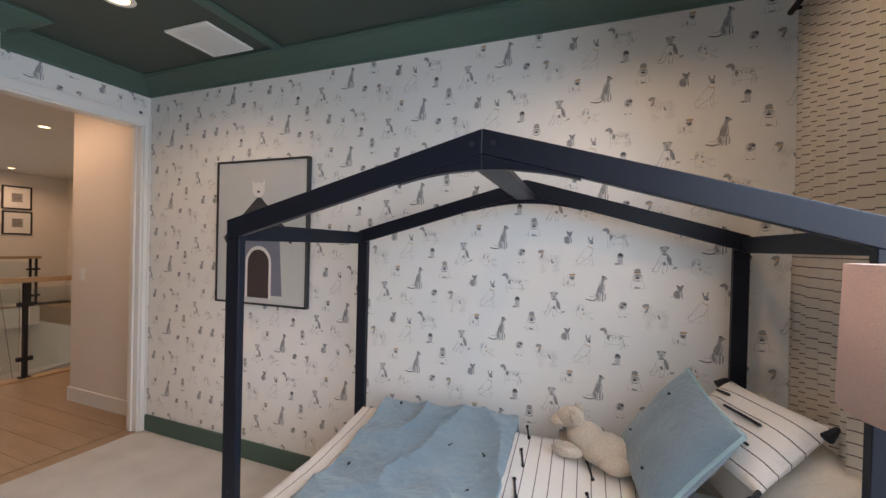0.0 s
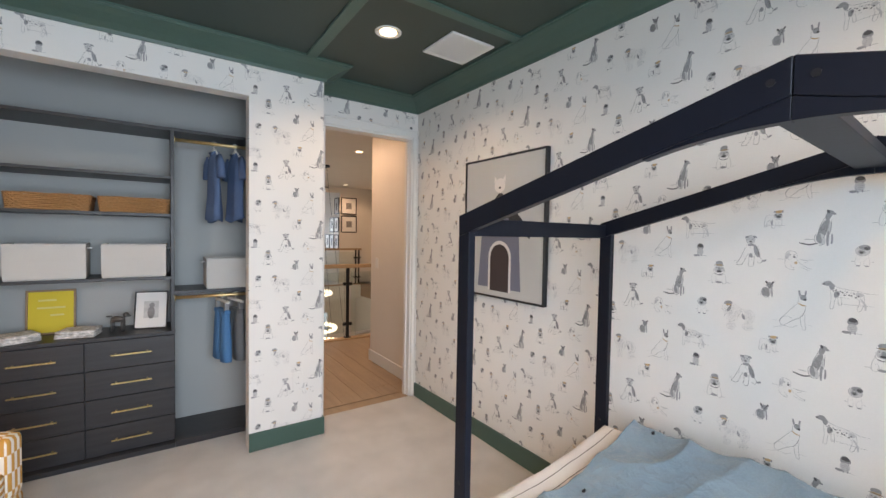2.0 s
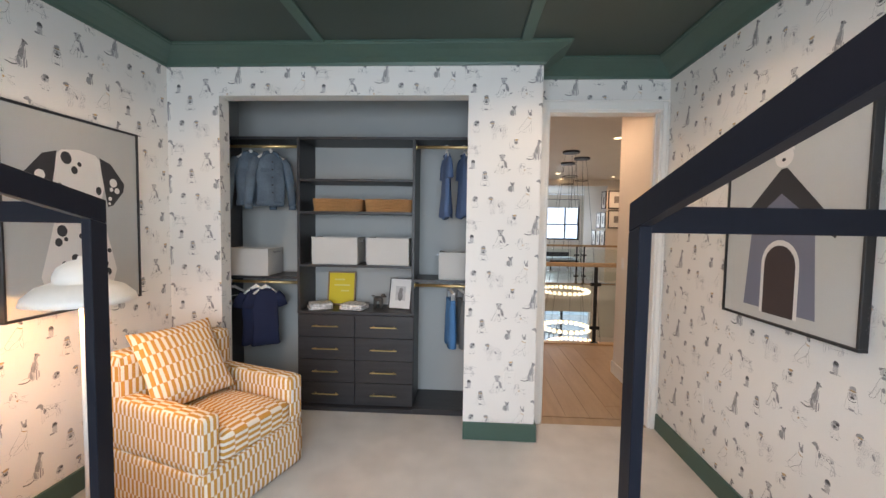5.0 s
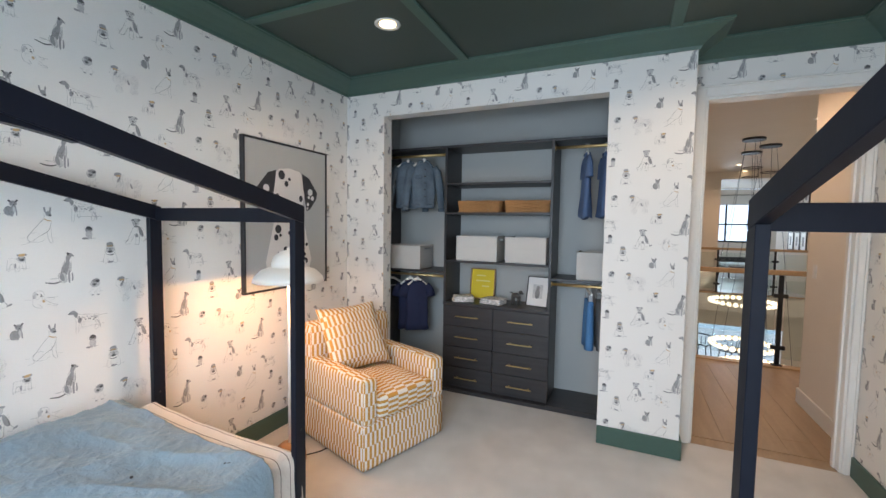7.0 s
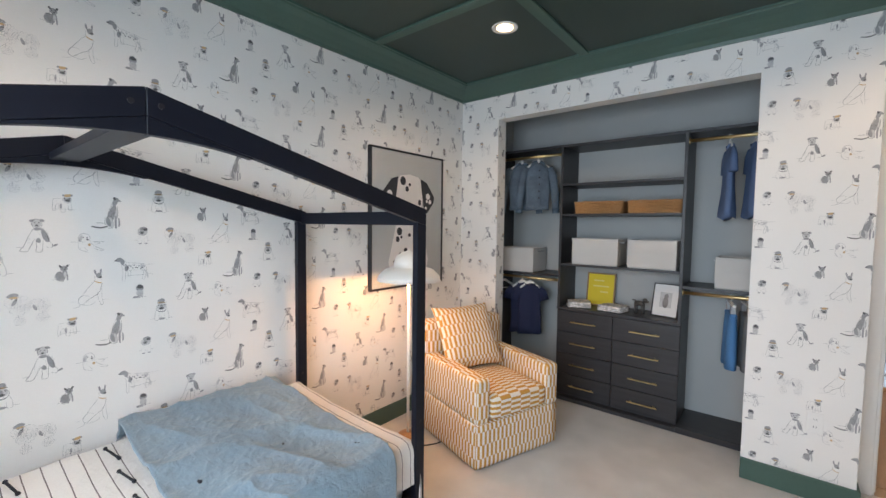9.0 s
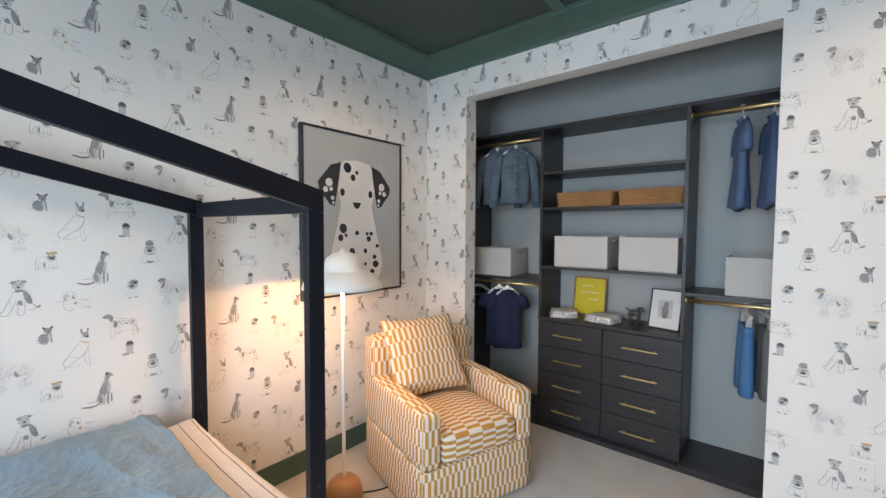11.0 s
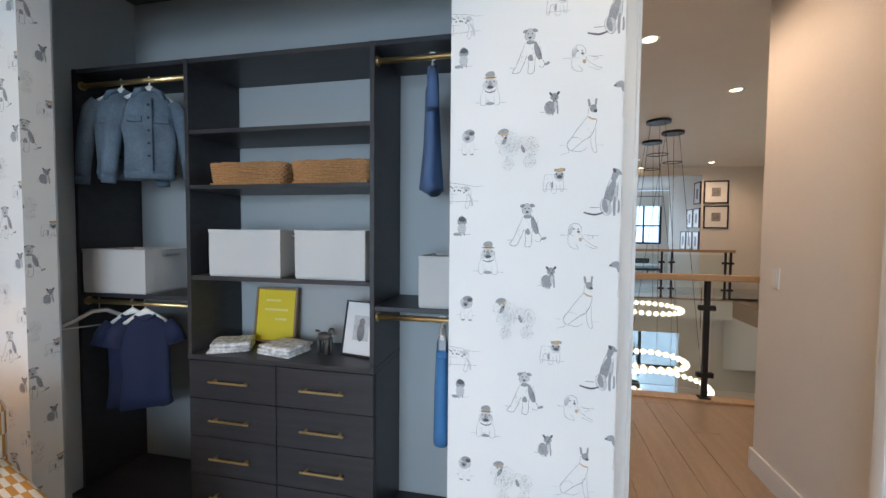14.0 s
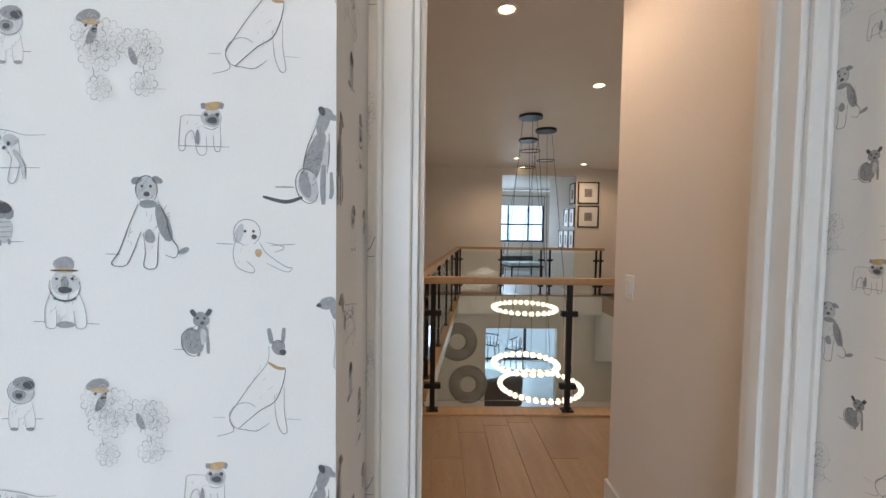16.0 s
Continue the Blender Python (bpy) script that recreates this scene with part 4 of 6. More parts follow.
def doberman():
    d = Sketch().line(2, 0.2, (-6.4, -5.0), (-4.6, -5.0)).line(2, 0.2, (4.2, -5.2), (6.4, -5.3)).oval(1, 3.2, 5.4, 1.0, 1.1).oval(0, 3.8, 4.7, 0.5, 0.45).line(1, 0.7, (2.2, 6.0), (1.8, 8.2)).line(1, 0.6, (3.8, 6.2), (4.0, 8.3))
    d.line(3, 0.45, (1.7, 3.2), (3.0, 2.4), (4.2, 2.3)).line(1, 0.2, (1.8, 5.6), (1.6, 3.2), (-0.5, 0.4), (-2.6, -2.6), (-4.0, -5.0), (-3.4, -7.0), (-5.8, -7.8))
    d.line(0, 0.2, (4.2, 2.2), (3.8, 0.0), (2.6, -2.6), (0.4, -4.0), (-2.6, -6.6)).line(1, 0.18, (2.6, -1.6), (2.8, -5.0), (3.6, -7.2), (4.4, -7.0), (4.0, -4.0), (4.0, -0.4))
    d.outline(1, 0.18, -1.8, -4.8, 2.2, 2.0, 20, 20, 260).line(1, 0.18, (-2.8, -6.6), (-0.6, -7.0), (0.4, -6.8), (1.8, -5.8)).line(0, 0.16, (2.2, 6.0), (3.1, 6.5), (3.9, 6.1))
    return d


def poodle():
    d = Sketch().line(2, 0.18, (2.2, -4.6), (6.6, -4.6)).oval(1, -4.0, 5.2, 1.7, 0.9, 10).oval(1, -3.6, 2.6, 0.6, 1.5, -25).oval(3, -3.6, 4.4, 1.3, 0.4)
    d.oval(0, -3.2, 3.3, 0.4, 0.3).oval(1, 2.0, -0.2, 0.5, 1.3, 20).eyes(-3.6, 3.9, 0.7)
    for x, y, rx, ry in ((-4.0, 2.8, 2.1, 2.4), (-1.4, 2.0, 2.2, 2.6), (-2.4, -0.4, 2.6, 1.8), (-2.4, -4.8, 1.3, 1.4), (2.4, 1.4, 2.0, 1.6), (4.6, 0.4, 1.6, 2.6), (4.0, -4.2, 1.5, 1.3)):
        count = int(5 + 3 * (rx + ry) / 2)
        for k in range(count):
            q = 2 * math.pi * k / count
            d.outline(2 if k % 3 else 1, 0.14, x + rx * 0.86 * math.cos(q), y + ry * 0.86 * math.sin(q), 0.62, 0.5, math.degrees(q), -95, 95)
            d.outline(2, 0.12, x + rx * 0.45 * math.cos(q + 0.5), y + ry * 0.45 * math.sin(q + 0.5), 0.5, 0.4, math.degrees(q) + 60, -60, 140)
    return d.line(1, 0.16, (-2.8, -2.2), (-2.6, -3.4)).line(1, 0.16, (4.0, -1.8), (4.2, -3.0))


def bulldog_hat():
    d = Sketch().line(1, 0.18, (-4.6, -3.6), (-2.8, -3.6)).line(1, 0.18, (2.9, -3.8), (4.8, -3.9)).oval(2, 0, 2.0, 2.0, 1.8).oval(1, 0, 4.7, 1.5, 1.1).oval(3, 0, 3.8, 1.7, 0.35).oval(1, 0, 2.0, 0.6, 1.0).oval(0, 0, 1.0, 1.0, 0.5)
    d.eyes(0, 2.6, 1.1).oval(1, 0, -4.0, 1.3, 0.5).line(0, 0.3, (-1.6, -0.2), (0, -0.6), (1.6, -0.2)).outline(0, 0.18, 0, 1.6, 2.2, 2.2, 0, -200, 20)
    d.line(1, 0.17, (-2.0, 0.6), (-2.8, -1.6), (-2.8, -4.2), (-1.4, -4.4), (-1.2, -2.0)).line(1, 0.17, (2.0, 0.6), (2.8, -1.6), (2.9, -4.2), (1.5, -4.4), (1.2, -2.0)).line(0, 0.25, (-1.9, 3.8), (1.9, 3.8))
    return d


def chihuahua():
    d = Sketch().line(1, 0.18, (-3.4, -2.8), (-1.8, -2.8)).oval(1, -0.6, -1.6, 1.5, 2.0, 15).oval(1, 0.8, -0.4, 0.8, 1.6).oval(1, 0.6, 1.6, 1.2, 1.1).oval(2, 0.9, -0.9, 0.45, 1.2)
    d.line(0, 0.7, (-0.2, 2.1), (-0.8, 3.0)).line(0, 0.7, (1.4, 2.2), (2.0, 3.1)).line(1, 0.5, (0.2, -1.0), (0.2, -3.8)).line(1, 0.5, (1.5, -0.8), (1.6, -3.4)).eyes(0.6, 1.8, 0.5).oval(0, 0.8, 1.1, 0.3, 0.25)
    return d.outline(0, 0.16, -0.7, -1.8, 1.5, 2.0, 15, 40, 300)


def golden():
    d = Sketch().line(1, 0.18, (-5.6, 0.4), (-3.2, 0.3)).line(1, 0.18, (2.2, 0.2), (5.6, 0.4)).oval(2, -2.4, 1.8, 0.6, 1.5, -20).oval(0, -0.2, 1.4, 0.4, 0.35).eyes(-0.9, 2.2, 0.6).oval(3, 0.4, -0.9, 0.5, 0.6)
    d.outline(1, 0.2, -1.2, 2.0, 1.9, 1.9, 0, -60, 260).line(1, 0.18, (-2.6, 1.6), (-3.2, -1.0), (-2.6, -3.0), (-0.6, -3.8), (-0.2, -3.2), (-1.4, -2.0)).line(1, 0.18, (0.6, 0.6), (1.6, -1.0), (4.2, -2.8), (5.2, -3.0), (4.4, -3.6), (1.6, -2.4))
    return d.line(1, 0.17, (1.4, 0.6), (3.6, 0.2), (4.0, -0.3), (2.6, -0.8))


def frenchie():
    d = Sketch().line(1, 0.18, (-3.2, -2.4), (3.8, -2.5)).oval(2, 1.4, 1.6, 1.5, 1.4).oval(1, 1.5, 1.3, 1.0, 0.8).oval(3, 1.6, 3.2, 1.5, 0.6, 8).line(1, 0.7, (0.3, 2.8), (0.2, 3.6)).line(1, 0.6, (2.7, 2.8), (2.9, 3.6)).eyes(1.4, 2.0, 0.8, 0.3)
    d.oval(0, 1.5, 1.2, 0.7, 0.45).line(1, 0.18, (0.0, 1.8), (-2.6, 1.8), (-3.0, 0.4), (-3.2, -2.8), (-2.4, -2.9), (-2.2, -1.0), (-1.2, -0.4), (-0.6, -3.4), (0.6, -3.4), (0.6, -1.0)).oval(1, -0.6, -1.2, 0.3, 1.1)
    return d.line(1, 0.18, (2.6, 0.6), (2.6, -2.8), (1.8, -2.9), (1.6, -0.8)).line(1, 0.16, (0.4, 0.2), (1.4, -0.1), (2.4, 0.3))


def beanie():
    d = Sketch().line(1, 0.18, (1.2, -2.6), (3.2, -2.6)).oval(1, 0.4, 1.6, 1.5, 1.5).oval(0, 0.5, 2.1, 1.2, 0.8).oval(2, 0.4, -1.0, 1.4, 1.8).oval(1, -1.2, -2.6, 1.2, 0.5)
    for k in range(4):
        d.line(1, 0.2, (-0.8, 0.1 - 0.7 * k), (1.6, 0.2 - 0.7 * k))
    return d.line(1, 0.4, (0.0, -2.4), (0.0, -3.2)).line(1, 0.4, (1.2, -2.2), (1.2, -3.0))


def round_head():
    d = Sketch().line(1, 0.16, (-3.0, -2.2), (-1.9, -2.2)).line(1, 0.16, (1.9, -2.2), (3.0, -2.2)).oval(2, 0, 1.6, 1.9, 1.7).oval(1, 0.5, 3.0, 1.6, 1.0, -10).oval(0, 1.1, 2.8, 0.8, 0.6).oval(1, -0.3, 1.3, 1.0, 0.8).oval(0, -0.3, 1.2, 0.5, 0.4)
    d.outline(1, 0.17, 0, 1.8, 1.9, 1.8).line(2, 0.18, (-1.5, 0.4), (-1.9, -2.0), (-1.6, -3.6), (-0.6, -3.8), (-0.4, -2.0)).line(2, 0.18, (1.5, 0.4), (1.9, -2.0), (1.7, -3.6), (0.7, -3.8), (0.4, -2.0)).oval(1, -1.1, -3.7, 0.6, 0.25).oval(1, 1.2, -3.7, 0.6, 0.25)
    return d


def spaniel():
    d = Sketch().line(1, 0.18, (-2.6, -3.8), (7.4, -3.6)).oval(1, -5.4, 3.6, 1.3, 0.9, 20).oval(1, -4.2, 2.6, 0.8, 1.4, 10).oval(0, -6.6, 3.3, 0.4, 0.3).oval(1, -2.7, -0.3, 0.8, 1.3, -10).oval(2, 3.4, 0.2, 1.0, 0.9)
    for k in range(12):
        d.oval(0 if k % 3 else 1, -3.6 + k * 0.62, 0.9 - 0.12 * k + 0.7 * math.sin(k * 2.3), 0.32, 0.24, k * 40, 8)
    d.line(1, 0.18, (-6.4, 4.2), (-4.6, 4.4), (-2.6, 2.4), (1.0, 1.8), (3.6, 1.4), (5.6, 0.9), (8.4, 1.0)).line(1, 0.18, (-4.6, 1.2), (-4.2, -1.8), (-4.4, -5.6), (-3.4, -5.7), (-2.8, -1.8), (0.8, -1.4))
    return d.line(1, 0.18, (2.6, -1.0), (3.6, -2.4), (3.0, -5.4), (4.0, -5.6), (4.8, -2.6), (4.6, 0.2)).line(1, 0.18, (-2.4, -1.2), (-2.0, -4.0), (-1.2, -4.1), (-1.4, -1.2)).line(2, 0.6, (3.8, -1.2), (5.0, -3.2), (5.2, -5.2))


# each dog with its place in the repeat, from the greyhound, as shares of the column and of the drop
REPEAT = [(greyhound().hatch(0, -1.0, -0.6, 1.2, 3.6, 26), 0.0, 0.0), (beanie().hatch(0, 0.4, 1.8, 1.1, 1.0, 8), -0.85, -0.19), (round_head().hatch(2, 0, -1.6, 1.4, 1.8, 12).hatch(0, 0.2, 2.2, 1.4, 1.2, 8), -0.81, -0.69), (spaniel().hatch(1, 0.6, 0.2, 3.8, 1.2, 16).hatch(2, 3.8, -2.6, 1.0, 2.0, 8), -0.88, 0.03), (bulldog_hat().hatch(1, 0, -2.0, 2.2, 2.0, 12).hatch(0, 0, 1.8, 1.5, 1.4, 8), -0.685, -0.39), (schnauzer().hatch(1, -1.4, -1.0, 2.4, 3.2, 16).hatch(0, 1.7, 0.0, 0.8, 2.4, 10).hatch(1, -0.7, 4.4, 1.2, 1.4, 8), -0.45, -0.19),
          (poodle().hatch(1, -2.6, 1.6, 2.6, 3.0, 34).hatch(2, -2.6, 1.6, 2.6, 3.0, 20).hatch(1, 4.2, 0.0, 1.8, 2.6, 24).hatch(1, -2.4, -4.8, 1.0, 1.0, 6).hatch(1, 4.0, -4.2, 1.0, 1.0, 6), -0.53, -0.735), (golden().hatch(2, -1.6, -0.6, 1.6, 2.4, 10), -0.175, -0.245), (chihuahua().hatch(0, -0.4, -1.2, 1.2, 1.6, 10), -0.335, -0.48), (doberman().hatch(2, 0.5, -1.0, 2.2, 3.6, 10), -0.175, -0.63), (frenchie().hatch(2, -0.8, -0.4, 1.8, 1.6, 8), -0.315, 0.073)]


def clip(poly, lo, hi, axis):
    """Cuts a polygon of 2D points to lo..hi along one axis."""
    for bound, keep in ((lo, 1), (hi, -1)):
        out = []
        for p, q in zip(poly, poly[1:] + poly[:1]):
            a, b = (p[axis] - bound) * keep, (q[axis] - bound) * keep
            if a >= 0:
                out.append(p)
            if a * b < 0:
                k = a / (a - b)
                out.append((p[0] + (q[0] - p[0]) * k, p[1] + (q[1] - p[1]) * k))
        poly = out
        if len(poly) < 3:
            return []
    return poly


def print_on(wall, origin, right, normal, areas, anchor, column=0.53, drop=0.516, scale=1.0):
    """Stamps the repeat over areas (u0, u1, v0, v1) of a wall; u runs along right from origin, v up."""
    verts, faces, inks = [], [], []
    o, r, n = Vector(origin), Vector(right), Vector(normal)
    u_lo, u_hi = min(a[0] for a in areas) - 1, max(a[1] for a in areas) + 1
    for c in range(math.floor((u_lo - anchor[0]) / column), math.ceil((u_hi - anchor[0]) / column) + 2):
        for k in range(-8, 9):
            for dog, du, dv in REPEAT:
                cu = anchor[0] + (c + du) * column
                cv = anchor[1] + (k + 0.5 * (c % 2) + dv) * drop
                for u0, u1, v0, v1 in areas:
                    reach = 0.10
                    if not (u0 - reach < cu < u1 + reach and v0 - reach < cv < v1 + reach):
                        continue
                    inside = u0 + reach < cu < u1 - reach and v0 + reach < cv < v1 - reach
                    for layer, (ink, ring, fs) in enumerate(dog.shapes):
                        lift = 0.0005 + 0.00006 * layer
                        for f in fs:
                            poly = [(cu + ring[i][0] * 0.01 * scale, cv + ring[i][1] * 0.01 * scale) for i in f]
                            if not inside:
                                poly = clip(clip(poly, u0, u1, 0), v0, v1, 1)
                                if not poly:
                                    continue
                            b = len(verts)
                            verts += [o + r * u + n * lift + Vector((0, 0, v)) for u, v in poly]
                            faces.append(tuple(range(b, b + len(poly))))
                            inks.append(ink)
    me = bpy.data.meshes.new("wallpaper_print")
    me.from_pydata(verts, [], faces)
    for m in INKS:
        me.materials.append(m)
    me.polygons.foreach_set("material_index", inks)
    ob = new("wallpaper_print", me)
    ob.parent = wall
    return tagged(ob, "sketched dogs in grey ink", kind="stuff")


print_on(wall_north, (0, YN, 0), (1, 0, 0), (0, -1, 0), [(-2.62, XE, BH, ZCROWN)], (0.065, 1.328), 0.497, 0.491, 0.94)
print_on(wall_north, (0, YN, 0), (1, 0, 0), (0, -1, 0), [(XD, -2.62, BH, ZCROWN)], (-3.05, 1.815), 0.512, 0.485, 0.94)
print_on(wall_south, (0, YS, 0), (-1, 0, 0), (0, 1, 0), [(-XE, -XW, BH, ZCROWN)], (1.0, 1.302), 0.536, 0.517)
print_on(wall_west, (XW, 0, 0), (0, 1, 0), (1, 0, 0), [(YS, CL, BH, ZCROWN), (CL, CR, CH, ZCROWN), (CR, YP, BH, ZCROWN)], (1.325, 1.544), 0.53, 0.521)
print_on(wall_west, (0, YP, 0), (-1, 0, 0), (0, 1, 0), [(-XW, -XD, BH, ZCROWN)], (3.06, 1.544), 0.53, 0.521)
print_on(wall_west, (0, CL, 0), (-1, 0, 0), (0, 1, 0), [(-XW, -XW + 0.12, 0, CH)], (3.30, 1.9), 0.53, 0.516)
print_on(wall_west, (0, CR, 0), (1, 0, 0), (0, -1, 0), [(XW - 0.12, XW, 0, CH)], (-3.0, 1.7), 0.53, 0.516)
print_on(wall_door, (XD, 0, 0), (0, 1, 0), (1, 0, 0), [(YP, DY0 - 0.062, 0, ZCROWN), (DY0 - 0.062, YN, DH + 0.076, ZCROWN)], (1.64, 1.544), 0.53, 0.521)
print_on(wall_east, (XE, 0, 0), (0, -1, 0), (-1, 0, 0), [(-YN, -1.62, BH, ZCROWN), (0.62, -YS, BH, ZCROWN)], (-1.9, 1.3), 0.53, 0.516)

# ---- pictures ----


def flat(points, lift=0.0):
    """A thin sheet with the outline given in u and v."""
    own = bmesh.new()
    vs = [own.verts.new((u, -lift, v)) for u, v in points]
    f = own.faces.new(vs)
    if f.normal.y > 0:
        f.normal_flip()
    own.normal_update()
    return own


def oval_points(x, y, rx, ry, turn=0.0, n=28):
    c, s = math.cos(radians(turn)), math.sin(radians(turn))
    return [(x + rx * math.cos(2 * math.pi * i / n) * c - ry * math.sin(2 * math.pi * i / n) * s, y + rx * math.cos(2 * math.pi * i / n) * s + ry * math.sin(2 * math.pi * i / n) * c) for i in range(n)]


def framed(name, label, w, h, m, bar_w=0.014, depth=0.035, ground=GREYBLUE, frame_mat=FRAMEBLACK, category="framed picture", group=""):
    """A framed sheet whose face looks along its own -y, its foot's middle at the origin."""
    t = thing(name, label, category, group=group)
    t.matrix_world = m
    for x0, x1, z0, z1 in ((-w / 2, w / 2, 0, bar_w), (-w / 2, w / 2, h - bar_w, h), (-w / 2, -w / 2 + bar_w, bar_w, h - bar_w), (w / 2 - bar_w, w / 2, bar_w, h - bar_w)):
        part("frame_bar", box(x0, x1, -depth, 0, z0, z1, 0.0015), frame_mat, t)
    sheet = part("print", box(-w / 2 + bar_w, w / 2 - bar_w, -depth + 0.008, -0.002, bar_w, h - bar_w), ground, t)
    return t, sheet, -depth + 0.008


def art(sheet, face, name, points, material, layer):
    ob = part(name, flat(points), material, sheet)
    ob.location = (0, face - 0.0006 * layer, 0)
    return ob


pic, sheet, f = framed("framed_dog_print", "large black-framed print of a spotted puppy on grey", 0.81, 1.05, pose(-2.318, YS + 0.001, 1.041, 0, 0, 180))
body = [(-0.145, 0.92 - 0.10), (-0.155, 0.70), (-0.125, 0.585), (-0.17, 0.40), (-0.225, 0.20), (-0.19, 0.09), (-0.10, 0.045), (0.10, 0.045), (0.19, 0.09), (0.225, 0.20), (0.17, 0.40), (0.125, 0.585), (0.155, 0.70), (0.145, 0.82), (0.10, 0.865), (0.0, 0.88), (-0.10, 0.865)]
art(sheet, f, "puppy_shape", body, OFFWHITE, 1)
for s in (-1, 1):
    art(sheet, f, "ear", [(s * 0.125, 0.855), (s * 0.20, 0.83), (s * 0.295, 0.72), (s * 0.285, 0.67), (s * 0.21, 0.585), (s * 0.175, 0.575), (s * 0.165, 0.62), (s * 0.14, 0.75)], PRINTBLACK, 2)
    art(sheet, f, "eye", oval_points(s * 0.115, 0.665, 0.018, 0.024), PRINTBLACK, 2)
    for u, v, r in ((0.215, 0.72, 0.026), (0.24, 0.675, 0.018), (0.20, 0.68, 0.013), (0.19, 0.625, 0.013), (0.185, 0.595, 0.009)):
        art(sheet, f, "spot", oval_points(s * u, v, r, r), OFFWHITE, 3)
art(sheet, f, "nose", [(-0.035, 0.605), (0.035, 0.605), (0.022, 0.575), (0.0, 0.562), (-0.022, 0.575)], PRINTBLACK, 2)
rng = random.Random(4)
for u, v, r in ((-0.075, 0.825, 0.030), (-0.03, 0.765, 0.019), (0.0, 0.80, 0.012), (-0.11, 0.435, 0.028), (-0.13, 0.375, 0.02), (-0.09, 0.39, 0.011), (0.0, 0.405, 0.015), (0.085, 0.40, 0.011), (0.12, 0.40, 0.014), (0.10, 0.365, 0.018),
                (-0.04, 0.285, 0.021), (-0.035, 0.24, 0.016), (-0.10, 0.25, 0.02), (0.07, 0.285, 0.015), (0.07, 0.195, 0.011), (0.15, 0.24, 0.015), (0.16, 0.19, 0.024), (0.13, 0.14, 0.018), (0.175, 0.315, 0.013), (-0.16, 0.20, 0.016)):
    art(sheet, f, "spot", oval_points(u, v, r, r * 1.12, rng.uniform(0, 90)), PRINTBLACK, 2)

pic, sheet, f = framed("framed_doghouse_print", "large black-framed print of a grey dog house", 0.81, 0.995, pose(-2.122, YN - 0.001, 1.088, 0, 0, 0), ground=mat("pale_grey_print", (0.52, 0.53, 0.52), 0.6, grain=200, amount=0.02, bump=0.02))
art(sheet, f, "house_body", [(-0.24, 0.07), (0.20, 0.07), (0.17, 0.50), (-0.20, 0.50)], PRINTGREY, 1)
art(sheet, f, "roof", [(-0.31, 0.42), (-0.335, 0.46), (-0.03, 0.735), (0.005, 0.735), (0.295, 0.46), (0.27, 0.42), (-0.02, 0.62)], PRINTBLACK, 3)
art(sheet, f, "gable", [(-0.24, 0.46), (0.20, 0.46), (-0.02, 0.65)], PRINTGREY, 1.5)
arch = [(-0.125, 0.05), (0.105, 0.05)] + [(-0.01 + 0.115 * math.cos(a), 0.29 + 0.115 * math.sin(a)) for a in np.linspace(0, math.pi, 12)]
art(sheet, f, "door_surround", arch, OFFWHITE, 2)
arch = [(-0.105, 0.05), (0.085, 0.05)] + [(-0.01 + 0.095 * math.cos(a), 0.285 + 0.095 * math.sin(a)) for a in np.linspace(0, math.pi, 12)]
art(sheet, f, "doorway", arch, mat("dark_brown_print", (0.05, 0.035, 0.035), 0.6, amount=0.05, bump=0), 3)
art(sheet, f, "puppy_shape", oval_points(-0.02, 0.79, 0.055, 0.05), OFFWHITE, 1)
art(sheet, f, "nose", oval_points(-0.02, 0.775, 0.012, 0.008), PRINTBLACK, 2)
for s in (-1, 1):
    art(sheet, f, "ear", [(-0.02 + s * 0.03, 0.83), (-0.02 + s * 0.055, 0.86), (-0.02 + s * 0.058, 0.81)], OFFWHITE, 1.5)

# ---- closet contents ----
YELLOW = mat("yellow_print", (0.75, 0.58, 0.02), 0.6, grain=100, amount=0.04, bump=0.02)
WOODFRAME = mat("light_wood_frame", (0.30, 0.19, 0.10), 0.5, grain=30, amount=0.2, bump=0.05)
PHOTO = mat("grey_photo_print", (0.25, 0.24, 0.24), 0.5, grain=18, amount=0.8, bump=0)
yf, sheet, f = framed("yellow_frame", "yellow print in a thin wooden frame, leaning on the wall", 0.25, 0.295, pose(-3.725, -0.262, DT, -8, 0, 90), 0.012, 0.018, YELLOW, WOODFRAME)
for i, (u, v, w) in enumerate(((-0.02, 0.22, 0.09), (0.0, 0.17, 0.14), (0.03, 0.12, 0.07))):
    art(sheet, f, "lettering_bar", [(u - w / 2, v), (u + w / 2, v), (u + w / 2, v + 0.012), (u - w / 2, v + 0.012)], mat("pale_yellow_lettering", (0.80, 0.70, 0.25), 0.6, bump=0), 1)
pf, sheet, f = framed("photo_frame", "small black-framed dog photo leaning on the drawer top", 0.20, 0.265, pose(-3.60, 0.282, DT, -12, 0, 78), 0.007, 0.016, mat("white_mount", (0.78, 0.77, 0.75), 0.6, amount=0.02, bump=0), FRAMEBLACK)
art(sheet, f, "photo", [(-0.045, 0.075), (0.045, 0.075), (0.045, 0.195), (-0.045, 0.195)], mat("pale_photo", (0.55, 0.55, 0.54), 0.5, grain=20, amount=0.3, bump=0), 1)
art(sheet, f, "dog_in_photo", oval_points(0.0, 0.115, 0.022, 0.045), PHOTO, 2)
art(sheet, f, "dog_in_photo", oval_points(0.004, 0.165, 0.017, 0.019), PHOTO, 3)
PRINTCLOTH = mat("printed_cotton", (0.62, 0.61, 0.60), 0.9, grain=45, amount=0.65, bump=0.3, blotch=30)


